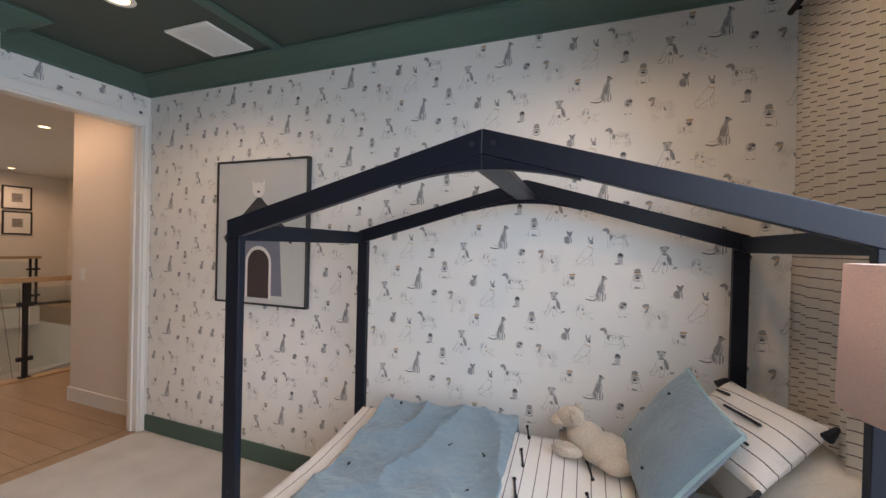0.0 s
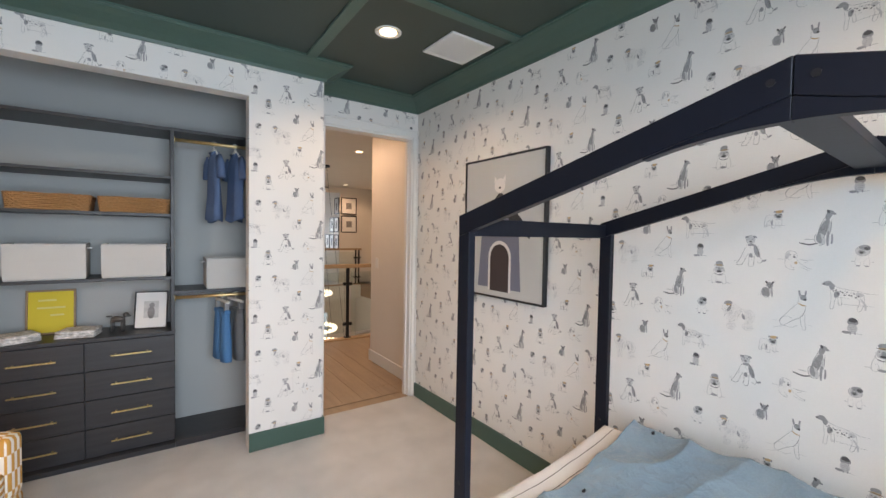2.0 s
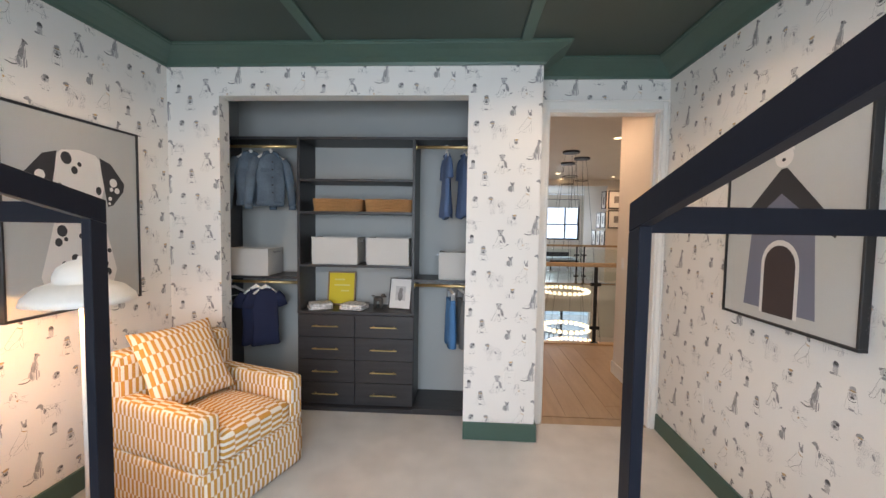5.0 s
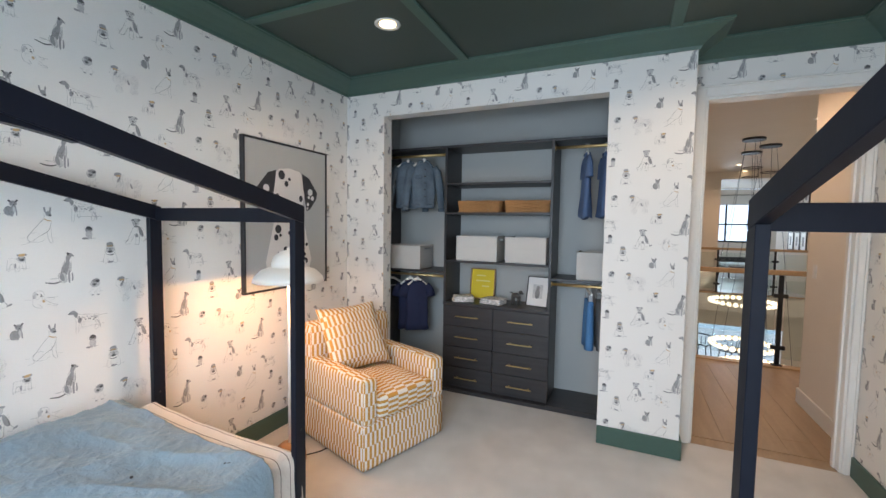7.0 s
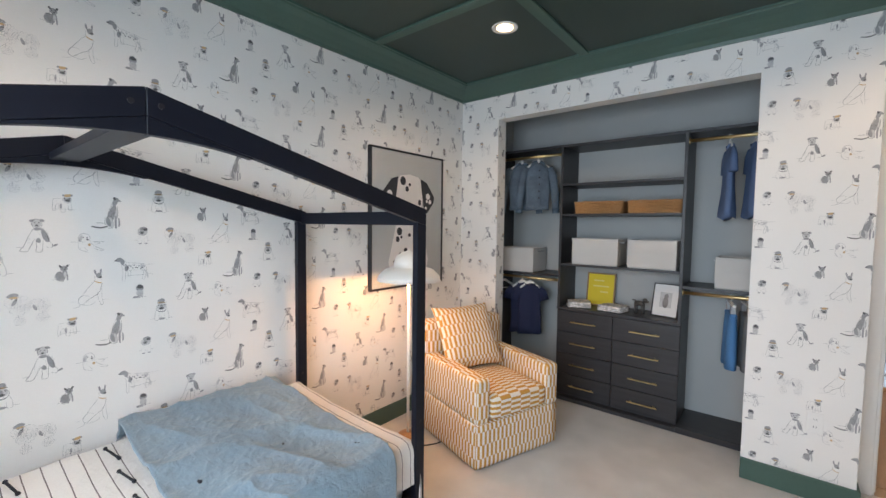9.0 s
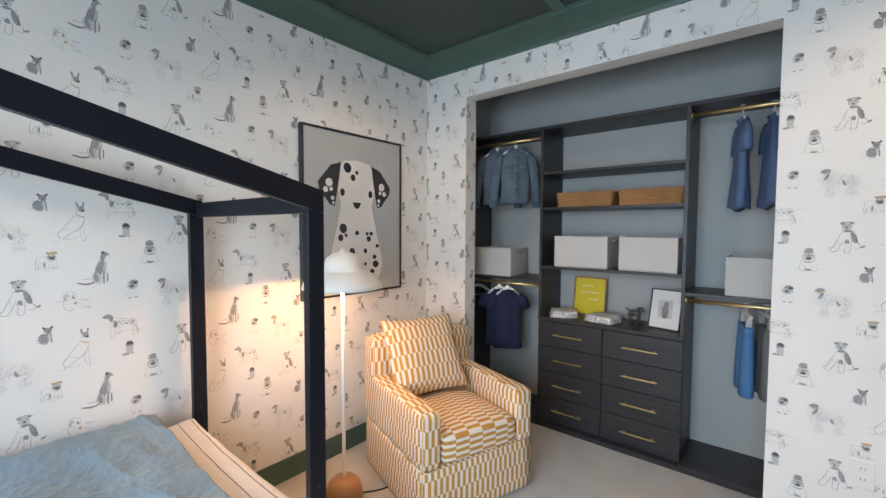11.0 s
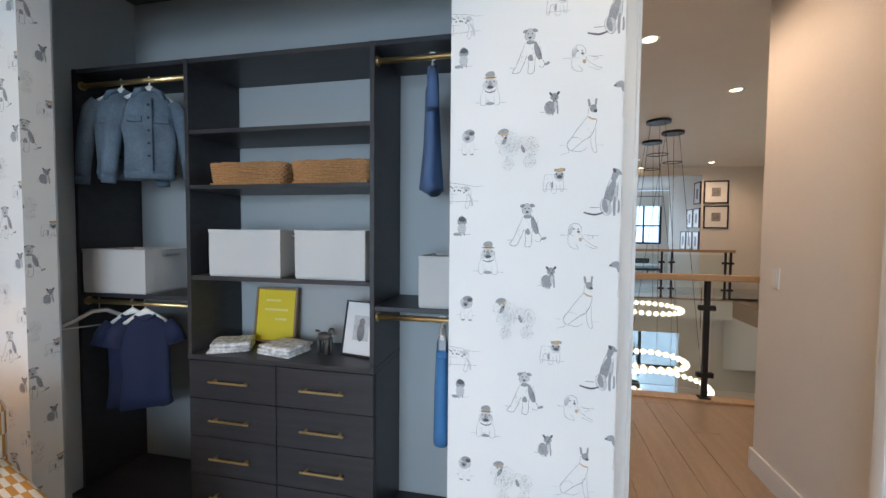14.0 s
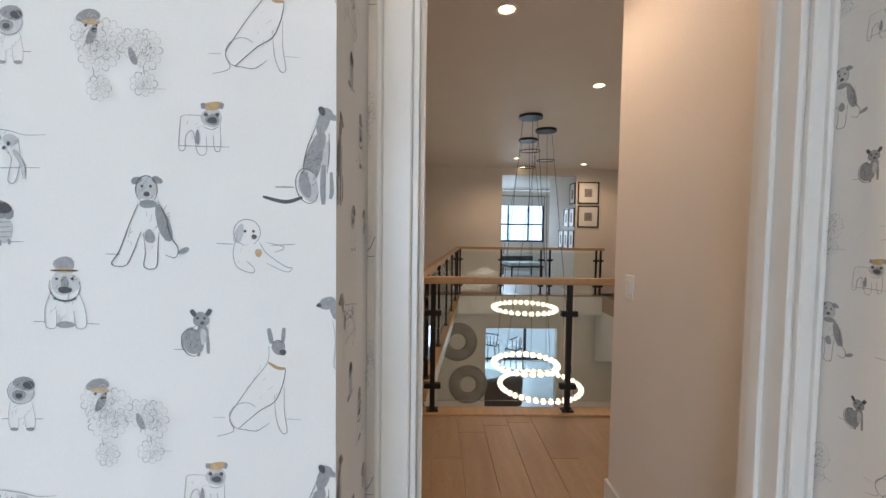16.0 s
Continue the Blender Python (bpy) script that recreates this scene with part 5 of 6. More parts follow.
def folded(x, y, w, d, rz, seed):
    bm = bmesh.new()
    rng = random.Random(seed)
    z = 0.0
    for k in range(3):
        h = 0.017
        own = soft_box(-w / 2 + rng.uniform(-0.01, 0.01), w / 2 + rng.uniform(-0.012, 0.012), -d / 2 + rng.uniform(-0.01, 0.01), d / 2, z, z + h, 0.0075, 0.004, 6)
        for v in own.verts:
            v.co.z += 0.004 * noise.noise(v.co * 14 + Vector((seed, k, 0))) * (1 if v.co.z > 0.004 else 0)
        join(bm, own)
        z += h - 0.002
    ob = part("folded_clothes", bm, PRINTCLOTH, smooth=True)
    ob.matrix_world = pose(x, y, DT, 0, 0, rz)
    return tagged(ob, "folded grey and white printed cotton on the drawer top", "folded clothes", "folded clothes")


folded(-3.575, -0.40, 0.17, 0.19, 28, 2)
folded(-3.575, -0.105, 0.16, 0.21, -12, 5)
FIG = mat("dark_bronze_figure", (0.10, 0.095, 0.09), 0.4, metal=0.4, grain=40, amount=0.4, bump=0.1)
bm = bmesh.new()
for x, y, z, a, b, c in ((0, 0, 0.085, 0.022, 0.045, 0.022), (0, 0.05, 0.115, 0.016, 0.02, 0.018), (0, 0.068, 0.108, 0.009, 0.014, 0.008), (0, -0.05, 0.105, 0.006, 0.02, 0.006)):
    own = bmesh.new()
    bmesh.ops.create_uvsphere(own, u_segments=14, v_segments=8, radius=1)
    own.transform(Matrix.Translation((x, y, z)) @ Matrix.Diagonal((a, b, c, 1)))
    join(bm, own)
for sx in (-0.012, 0.012):
    for sy in (-0.03, 0.032):
        bar((sx, sy, 0.0), (sx, sy, 0.08), 0.009, bm, 8)
tagged(place(part("dog_figurine", bm, FIG, smooth=True), pose(-3.61, 0.095, DT, 0, 0, -20)), "small dark bronze dog figurine on the drawer top", "figurine")

DENIM = mat("washed_denim", (0.100, 0.140, 0.185), 0.9, grain=160, amount=0.4, bump=0.4, blotch=9)
NAVYTEE = mat("navy_jersey", (0.012, 0.018, 0.055), 0.9, grain=200, amount=0.12, bump=0.2)
BLUETEE = mat("mid_blue_jersey", (0.10, 0.155, 0.285), 0.9, grain=200, amount=0.12, bump=0.2)
BLUESHORT = mat("bright_blue_cotton", (0.07, 0.20, 0.42), 0.9, grain=200, amount=0.12, bump=0.2)
GREYSHORT = mat("grey_cotton", (0.16, 0.17, 0.18), 0.9, grain=200, amount=0.12, bump=0.2)
HANGER = mat("white_hanger_plastic", (0.78, 0.77, 0.74), 0.4, amount=0.02, bump=0.02)


def tube(path, sizes, seed, n=14):
    """A soft sleeve or body along a path of points in x and z, with half width and half thickness at each."""
    rings = []
    for k, ((x, z), (w, t)) in enumerate(zip(path, sizes)):
        a = path[max(0, k - 1)]
        b = path[min(len(path) - 1, k + 1)]
        d = Vector((b[0] - a[0], b[1] - a[1])).normalized()
        side = Vector((-d.y, d.x))
        ring = []
        for i in range(n):
            q = 2 * math.pi * i / n
            wob = 1 + 0.10 * noise.noise(Vector((math.cos(q) * 1.5 + seed, k * 0.7, math.sin(q) * 1.5)))
            u = math.copysign(abs(math.cos(q)) ** 0.8, math.cos(q)) * w * wob
            ring.append((x + side.x * u, math.sin(q) * t * wob, z + side.y * u))
        rings.append(ring)
    return lofted(rings)


def hook_mesh(low):
    """A hanger's neck and the hook that goes over the rail."""
    pts = [(0, 0, low), (0, 0, -0.05), (0, 0, -0.030)]
    pts += [(0.0, 0.0165 * math.cos(radians(-90 + 30 * k)), -0.0115 + 0.0165 * math.sin(radians(-90 + 30 * k))) for k in range(9)]
    return swept(pts, 0.0032, 6)


def garment(label, category, cloth, at, rz, height, half, sleeve, long_sleeve=False, group=""):
    """A top on a hanger; the hook's top is at the rail."""
    t = thing("hanging_" + category.replace(" ", "_"), label, category, at, rz, group)
    top = -0.075
    if long_sleeve:
        sizes = [(half * 0.42, 0.022), (half * 0.70, 0.028), (half * 0.93, 0.034), (half * 0.97, 0.040), (half * 0.95, 0.043), (half * 0.90, 0.042), (half * 0.88, 0.040)]
    else:
        sizes = [(half * 0.40, 0.012), (half * 0.70, 0.018), (half * 0.94, 0.024), (half * 0.96, 0.030), (half * 0.98, 0.034), (half * 1.02, 0.038), (half * 1.05, 0.040)]
    drops = (0.005, -0.028, -0.075, -height * 0.4, -height * 0.65, -height * 0.88, -height)
    path = [(0.004 * math.sin(k * 2.1 + at[1]), top + d) for k, d in enumerate(drops)]
    body = tube(path, sizes, at[1] * 7, 22)
    for v in body.verts:
        low = min(1.0, max(0.0, (top - v.co.z) / height))
        v.co.y += 0.012 * low * math.sin(v.co.x * 55 + at[1] * 9) + 0.010 * noise.noise(v.co * 14 + Vector((at[1], 0, 3)))
        if low > 0.97 and not long_sleeve:
            v.co.z += 0.014 * math.sin(v.co.x * 38 + at[1] * 5)
    part("body", body, cloth, t, smooth=True)
    for s in (-1, 1):
        if long_sleeve:
            pth = [(s * half * 0.82, top - 0.040), (s * (half + 0.006), top - 0.085), (s * (half + 0.030), top - 0.19), (s * (half + 0.046), top - sleeve), (s * (half + 0.052), top - sleeve - 0.09)]
            sz = [(0.034, 0.024), (0.041, 0.029), (0.038, 0.028), (0.034, 0.026), (0.029, 0.024)]
        else:
            pth = [(s * half * 0.8, top - 0.040), (s * (half + 0.012), top - 0.085), (s * (half + 0.030), top - sleeve)]
            sz = [(0.036, 0.018), (0.042, 0.024), (0.045, 0.026)]
        sl = part("sleeve", tube(pth, sz, s + at[1], 16), cloth, t, smooth=True)
        if long_sleeve:
            x, z = pth[-1]
            part("cuff", tube([(x, z + 0.004), (x + s * 0.002, z - 0.034)], [(0.031, 0.026), (0.030, 0.025)], s, 14), cloth, sl, smooth=True)
    if long_sleeve:
        for s in (-1, 1):
            part("collar", tube([(s * 0.012, top + 0.016), (s * 0.045, top + 0.002), (s * 0.066, top - 0.034)], [(0.014, 0.026), (0.017, 0.036), (0.009, 0.036)], s), cloth, t, smooth=True)
            part("pocket_flap", box(s * half * 0.48 - 0.032, s * half * 0.48 + 0.032, -0.048, -0.036, top - 0.155, top - 0.125, 0.003), cloth, t)
        part("button_placket", box(-0.012, 0.018, -0.049, -0.038, top - height + 0.01, top - 0.035, 0.002), cloth, t)
        part("waistband", tube([(0, top - height + 0.022), (0, top - height - 0.016)], [(half * 0.90, 0.045), (half * 0.88, 0.043)], 2, 18), cloth, t, smooth=True)
        for k in range(5):
            part("button", bar((0.004, -0.053, top - 0.07 - k * 0.062), (0.004, -0.046, top - 0.07 - k * 0.062), 0.0065), BLACK, t, "dark metal button")
    else:
        part("neckband", tube([(-0.046, top + 0.002), (0.0, top - 0.024), (0.046, top + 0.002)], [(0.007, 0.020), (0.007, 0.026), (0.007, 0.020)], 1), cloth, t, smooth=True)
    hanger = part("hanger", tube([(-half * 0.85, top - 0.036), (-0.034, top + 0.004), (0.0, top + 0.024), (0.034, top + 0.004), (half * 0.85, top - 0.036)], [(0.008, 0.006), (0.013, 0.007), (0.018, 0.008), (0.013, 0.007), (0.008, 0.006)], 0, 8), HANGER, t, smooth=True)
    part("hook", hook_mesh(top + 0.024), HANGER, hanger)
    return t


RX = XF - 0.035
garment("faded blue denim jacket on a white hanger", "denim jacket", DENIM, (RX, -0.950, 2.178), 122, 0.41, 0.118, 0.33, True, "denim jackets")
garment("faded blue denim jacket on a white hanger", "denim jacket", DENIM, (RX, -0.780, 2.178), 126, 0.41, 0.118, 0.33, True, "denim jackets")
garment("navy cotton T-shirt on a white hanger", "t-shirt", NAVYTEE, (RX, -0.915, 1.058), 122, 0.46, 0.108, 0.15, group="navy shirts")
garment("navy cotton T-shirt on a white hanger", "t-shirt", NAVYTEE, (RX, -0.835, 1.058), 126, 0.46, 0.108, 0.15, group="navy shirts")
garment("mid-blue cotton T-shirt on a white hanger", "t-shirt", BLUETEE, (RX, 0.672, 2.178), 15, 0.50, 0.105, 0.19, group="blue shirts")
garment("mid-blue cotton T-shirt on a white hanger", "t-shirt", BLUETEE, (RX, 0.812, 2.178), 18, 0.50, 0.105, 0.19, group="blue shirts")


def empty_hanger(at, rz):
    t = thing("clothes_hanger", "empty white plastic hanger on the lower brass rail", "hanger", at, rz)
    top = -0.075
    part("shoulder_bar", tube([(-0.17, top - 0.06), (-0.10, top - 0.03), (-0.03, top + 0.012), (0.03, top + 0.012), (0.10, top - 0.03), (0.17, top - 0.06)], [(0.007, 0.010), (0.010, 0.012), (0.012, 0.010), (0.012, 0.010), (0.010, 0.012), (0.007, 0.010)], 0, 8), HANGER, t, smooth=True)
    part("trouser_bar", bar((-0.16, 0, top - 0.064), (0.16, 0, top - 0.064), 0.004, sides=8), HANGER, t)
    part("hook", hook_mesh(top + 0.012), HANGER, t)


empty_hanger((RX, -1.13, 1.058), 150)


def shorts(label, cloth, at, rz):
    t = thing("hanging_shorts", label, "shorts", at, rz, "hanging shorts")
    for s in (-1, 1):
        part("leg", tube([(s * 0.055, -0.13), (s * 0.062, -0.25), (s * 0.075, -0.42), (s * 0.08, -0.50)], [(0.06, 0.025), (0.066, 0.032), (0.07, 0.034), (0.072, 0.034)], s * 3 + at[1]), cloth, t, smooth=True)
    part("waistband", box(-0.115, 0.115, -0.022, 0.022, -0.15, -0.115, 0.008), cloth, t)
    h = part("hanger", box(-0.14, 0.14, -0.009, 0.009, -0.065, -0.045, 0.004), HANGER, t)
    part("hook", hook_mesh(-0.05), HANGER, h)
    for s in (-1, 1):
        part("clip", box(s * 0.09 - 0.012, s * 0.09 + 0.012, -0.016, 0.016, -0.13, -0.06, 0.003), CHROME, t, "chrome hanger clip")
    return t


shorts("bright blue cotton shorts on a clip hanger", BLUESHORT, (RX, 0.725, 1.058), 12)
shorts("grey cotton shorts on a clip hanger", GREYSHORT, (RX, 0.815, 1.058), 14)

# ---- fixtures ----


def downlight(x, y, z, label):
    t = thing("downlight", label, "ceiling light", (x, y, z), 0, "recessed downlights")
    part("trim_ring", turned([(0.050, 0.03), (0.058, -0.001), (0.078, -0.004), (0.080, -0.001), (0.080, 0.004), (0.062, 0.004), (0.054, 0.03)], 32), WHITE, t, smooth=True)
    part("lens", turned([(0.001, -0.002), (0.052, -0.002), (0.052, 0.004), (0.001, 0.004)], 24), LAMPON, t, "glowing warm lens")


for x, y in ((-2.28, 1.488), (-2.224, -0.408), (0.10, 1.488), (0.10, -0.408)):
    downlight(x, y, ZC - 0.001, "round white recessed downlight, lit, in green ceiling")
for x, y in ((-4.2, 1.75), (-5.22, 1.95), (-6.58, 3.12), (-10.73, 3.14), (-11.34, 4.72), (-11.9, 3.5)):
    downlight(x, y, HZ - 0.001, "round white recessed downlight, lit, in the hall ceiling")

vent = thing("ceiling_vent", "white square louvred air vent in the green ceiling", "air vent", (-2.20, 1.955, ZC - 0.001), 1)
V = 0.168
for x0, x1, y0, y1 in ((-V, V, -V, -V + 0.022), (-V, V, V - 0.022, V), (-V, -V + 0.022, -V + 0.022, V - 0.022), (V - 0.022, V, -V + 0.022, V - 0.022)):
    part("frame_bar", box(x0, x1, y0, y1, -0.012, 0, 0.002), WHITE, vent)
part("backing", box(-V + 0.022, V - 0.022, -V + 0.022, V - 0.022, -0.003, -0.001), mat("vent_shadow", (0.45, 0.45, 0.44), 0.7, bump=0), vent)
for k in range(20):
    y = -V + 0.03 + k * (2 * V - 0.06) / 19
    part("slat", box(-V + 0.022, V - 0.022, y - 0.0045, y + 0.0045, -0.009, -0.006), WHITE, vent)


def wall_plate(name, label, m, rocker=False):
    t = thing(name, label, name.replace("_", " "))
    t.matrix_world = m
    part("plate", box(-0.036, 0.036, -0.006, 0, -0.058, 0.058, 0.002), WHITE, t)
    if rocker:
        part("rocker", box(-0.016, 0.016, -0.010, -0.006, -0.033, 0.033, 0.001), WHITE, t)
    else:
        for z in (-0.022, 0.022):
            s = part("socket", box(-0.016, 0.016, -0.008, -0.006, z - 0.014, z + 0.014, 0.001), WHITE, t)
            for x in (-0.006, 0.006):
                part("slot", box(x - 0.001, x + 0.001, -0.0085, -0.008, z - 0.004, z + 0.005), BLACK, s)


wall_plate("wall_outlet", "white double outlet plate on the wallpaper", pose(-2.746, YN, 0.48))
wall_plate("wall_outlet", "white double outlet plate on the wallpapered pier", pose(XW, 1.166, 0.443, 0, 0, 90))
wall_plate("light_switch", "white rocker light switch on the hall wall", pose(-4.376, 2.43, 1.183), True)

# window with its frame, curtains and rod on the east wall
win = setting(new("window_1"), "large bedroom window with white frame", "window")
for y0, y1, z0, z1 in ((-0.62, 1.95, 0.5, 0.56), (-0.62, 1.95, 2.29, 2.35), (-0.62, -0.56, 0.56, 2.29), (1.89, 1.95, 0.56, 2.29), (0.63, 0.69, 0.56, 2.29)):
    part("window_frame", box(XE + 0.05, XE + 0.11, y0, y1, z0, z1, 0.003), WHITE, win)
for y0, y1 in ((-0.56, 0.63), (0.69, 1.89)):
    g = part("pane", box(XE + 0.075, XE + 0.081, y0, y1, 0.56, 2.29), GLASS, win)
    g.visible_shadow = False
CURTAIN = banded(mat("striped_cream_curtain", (0.74, 0.68, 0.60), 0.9, grain=220, amount=0.05, bump=0.3), 2, 0.036, 0.0035, (0.13, 0.11, 0.10))
ct = CURTAIN.node_tree
thin, cmix = ct.nodes.new("ShaderNodeBsdfTranslucent"), ct.nodes.new("ShaderNodeMixShader")
cmix.inputs[0].default_value = 0.35
ct.links.new(ct.nodes["Principled BSDF"].inputs["Base Color"].links[0].from_socket, thin.inputs[0])
ct.links.new(ct.nodes["Principled BSDF"].outputs[0], cmix.inputs[1])
ct.links.new(thin.outputs[0], cmix.inputs[2])
ct.links.new(cmix.outputs[0], ct.nodes["Material Output"].inputs[0])


def curtain(y0, y1, folds, depth):
    n = folds * 14
    own = bmesh.new()
    rows = []
    for j in range(14):
        z = 0.02 + (2.50 - 0.02) * j / 13
        row = []
        for i in range(n + 1):
            s = i / n
            a = s * folds * 2 * math.pi
            amp = depth * (0.75 + 0.25 * noise.noise(Vector((s * 6, j * 0.15, 2))))
            x = XE - 0.085 - amp * (0.5 + 0.5 * math.sin(a)) + 0.012 * noise.noise(Vector((s * 9, j * 0.35, 5)))
            row.append(own.verts.new((x, y0 + (y1 - y0) * s + 0.012 * math.cos(a), z)))
        rows.append(row)
    for a, b in zip(rows, rows[1:]):
        for i in range(n):
            own.faces.new((a[i], a[i + 1], b[i + 1], b[i]))
    ob = part("curtain", own, CURTAIN, smooth=True)
    mod = ob.modifiers.new("thick", "SOLIDIFY")
    mod.thickness = 0.003
    return tagged(ob, "cream curtain with thin dark horizontal stripes, drawn aside", "curtain", "window curtains")


curtain(1.42, 2.20, 11, 0.045)
curtain(-1.22, -0.55, 6, 0.02)
rod = thing("curtain_rod", "slim black curtain rod above the window", "curtain rod", (XE - 0.12, 0, 2.52))
part("rod", bar((0, -1.28, 0), (0, 2.25, 0), 0.012), BLACK, rod)
for y in (-1.25, 0.5, 2.22):
    part("bracket", bar((0, y, 0), (0.12, y, 0), 0.007), BLACK, rod)

# lamp cord
bm = swept([(FL[0] - 0.10 - 0.26 * k / 14, FL[1] + 0.03 + 0.10 * math.sin(k / 14 * 2.6) - 0.05 * k / 14, 0.006) for k in range(15)], 0.004, 6)
tagged(part("lamp_cord", bm, BLACK, smooth=True), "thin dark lamp cord lying on the carpet", "cord")

# ---- the galleried void beyond the hall ----
FX, FLX = -12.0, -17.3          # far landing edge wall, far room's end
setting(part("floor_far", box(FLX, -11.55, 3.05, 6.0, -0.35, -0.004), mat("pale_far_floor", (0.50, 0.52, 0.54), 0.35, grain=20, amount=0.08)), "pale tiled landing and far room floor", "floor")
setting(part("floor_far_left", box(-11.95, -11.55, -1.2, 3.05, -0.35, -0.004), OAK), "narrow oak-edged landing", "floor")
wf = box(-12.2, FX, -1.3, 3.06, -0.35, HZ)
box(-12.2, FX, 4.80, 6.1, -0.004, HZ, bm=wf)
box(-12.2, FX, 3.06, 4.80, 2.74, HZ, bm=wf)
setting(part("wall_far", wf, HALLPAINT), "cream hall wall with a wide opening", "wall")
setting(part("wall_gallery_side", box(-14.2, -12.2, 4.80, 4.92, -0.004, HZ), HALLPAINT), "cream wall return with hung frames", "wall")
setting(part("wall_far_room_south", box(FLX, -12.2, 2.95, 3.06, -0.004, HZ), HALLPAINT), "cream far room wall", "wall")
setting(part("wall_far_room_north", box(FLX, -14.2, 6.0, 6.1, -0.004, HZ), HALLPAINT), "cream far room wall", "wall")
we = box(FLX - 0.15, FLX, 2.9, 3.86, -0.004, HZ)
box(FLX - 0.15, FLX, 5.50, 6.1, -0.004, HZ, bm=we)
box(FLX - 0.15, FLX, 3.86, 5.50, -0.004, 1.05, bm=we)
box(FLX - 0.15, FLX, 3.86, 5.50, 2.72, HZ, bm=we)
setting(part("wall_far_end", we, HALLPAINT), "far room end wall with a window", "wall")
fw = setting(new("window_2"), "black-framed window at the end of the far room", "window")
for y0, y1, z0, z1 in ((3.86, 5.50, 1.05, 1.11), (3.86, 5.50, 2.66, 2.72), (3.86, 3.92, 1.11, 2.66), (5.44, 5.50, 1.11, 2.66), (4.16, 4.21, 1.11, 2.66), (4.90, 4.95, 1.11, 2.66), (3.92, 5.44, 1.66, 1.71)):
    part("window_frame", box(FLX - 0.10, FLX - 0.04, y0, y1, z0, z1), BLACK, fw)
part("blind", box(FLX - 0.03, FLX - 0.01, 3.88, 5.48, 2.36, 2.70, 0.004), WHITE, fw, "white roller blind, half lowered")
bench = thing("daybed_bench", "dark wooden bench with a pale cushion", "bench", (-15.6, 4.35, -0.004), 10)
part("seat_frame", box(-0.45, 0.45, -0.55, 0.55, 0.30, 0.36, 0.01), BLACKWOOD, bench)
part("seat_cushion", soft_box(-0.43, 0.43, -0.53, 0.53, 0.36, 0.46, 0.03), SHEET, bench, smooth=True)
for sx in (-0.4, 0.4):
    for sy in (-0.5, 0.5):
        part("leg", box(sx - 0.02, sx + 0.02, sy - 0.02, sy + 0.02, 0, 0.30), BLACKWOOD, bench)
part("backrest", box(-0.45, -0.40, -0.55, 0.55, 0.46, 0.62, 0.01), BLACKWOOD, bench)

# gallery frames
for y, z, w, h in ((5.08, 2.098, 0.50, 0.51), (5.09, 1.545, 0.50, 0.51)):
    g, sheet, f = framed("gallery_frame", "black-framed photograph with a white mount", w, h, pose(FX + 0.001, y, z, 0, 0, 90), 0.03, 0.03, WHITE, category="framed picture", group="gallery frames")
    art(sheet, f, "photo", [(-0.09, 0.16), (0.09, 0.16), (0.09, 0.35), (-0.09, 0.35)], PHOTO, 1)
for x, z, w, h in ((-12.20, 2.10, 0.36, 0.50), (-12.22, 1.55, 0.36, 0.46), (-12.62, 1.55, 0.36, 0.46), (-12.22, 1.02, 0.36, 0.46), (-12.62, 1.02, 0.36, 0.46), (-13.02, 1.02, 0.36, 0.46)):
    g, sheet, f = framed("gallery_frame", "black-framed photograph with a white mount", w, h, pose(x, 4.799, z), 0.025, 0.03, WHITE, category="framed picture", group="gallery frames")
    art(sheet, f, "photo", [(-0.06, 0.12), (0.06, 0.12), (0.06, 0.34), (-0.06, 0.34)], PHOTO, 1)


def railing(label, x0, y0, x1, y1, posts, end_cap=True):
    """A glass balustrade with black posts, clamps and an oak handrail from one floor point to another."""
    L = math.hypot(x1 - x0, y1 - y0)
    t = thing("balustrade", label, "balustrade", (x0, y0, -0.004), math.degrees(math.atan2(y1 - y0, x1 - x0)))
    part("handrail", box(-0.03, L + 0.03, -0.03, 0.03, 1.03, 1.085, 0.01, seg=2), OAKRAIL, t, "oak handrail")
    part("floor_edge", box(0, L, -0.07, 0.05, 0.0, 0.02, 0.004), OAKRAIL, t, "oak nosing strip")
    for k in posts:
        p = part("post", box(k - 0.02, k + 0.02, -0.02, 0.02, 0.02, 1.03, 0.003), BLACK, t)
        part("foot_plate", box(k - 0.045, k + 0.045, -0.035, 0.035, 0.02, 0.032), BLACK, p)
        for z in (0.22, 0.80):
            part("clamp", box(k - 0.065, k + 0.065, -0.022, 0.022, z - 0.022, z + 0.022, 0.004), BLACK, p)
    for a, b in zip(posts, posts[1:]):
        g = part("glass_panel", box(a + 0.045, b - 0.045, -0.006, 0.006, 0.10, 0.97), GLASS, t)
        g.visible_shadow = False


railing("glass balustrade with black posts and oak handrail", -5.63, 0.42, -5.63, 5.85, (0.05, 1.07, 2.145, 3.2, 4.3, 5.3))
railing("glass balustrade with black posts on the far landing", -11.58, 2.05, -11.58, 5.3, (0.03, 0.95, 1.85, 2.05, 3.1, 3.2))
railing("glass balustrade running along the void", -5.75, 1.36, -11.55, 2.03, (0.6, 1.7, 2.8, 3.9, 5.0, 5.75))
setting(part("floor_left_landing", box(-11.55, -5.75, -1.2, 1.36, -0.35, -0.004), OAK), "oak plank landing beside the void", "wood floor")
wl = lofted([[(-5.75, 1.36, -0.35), (-5.75, 1.36, -0.005), (-11.55, 1.36, -0.005), (-11.55, 1.36, -0.35)], [(-5.75, 1.37, -0.35), (-5.75, 1.37, -0.005), (-11.55, 2.05, -0.005), (-11.55, 2.05, -0.35)]])
setting(part("floor_left_wedge", wl, OAK), "oak plank landing edge beside the void", "wood floor")
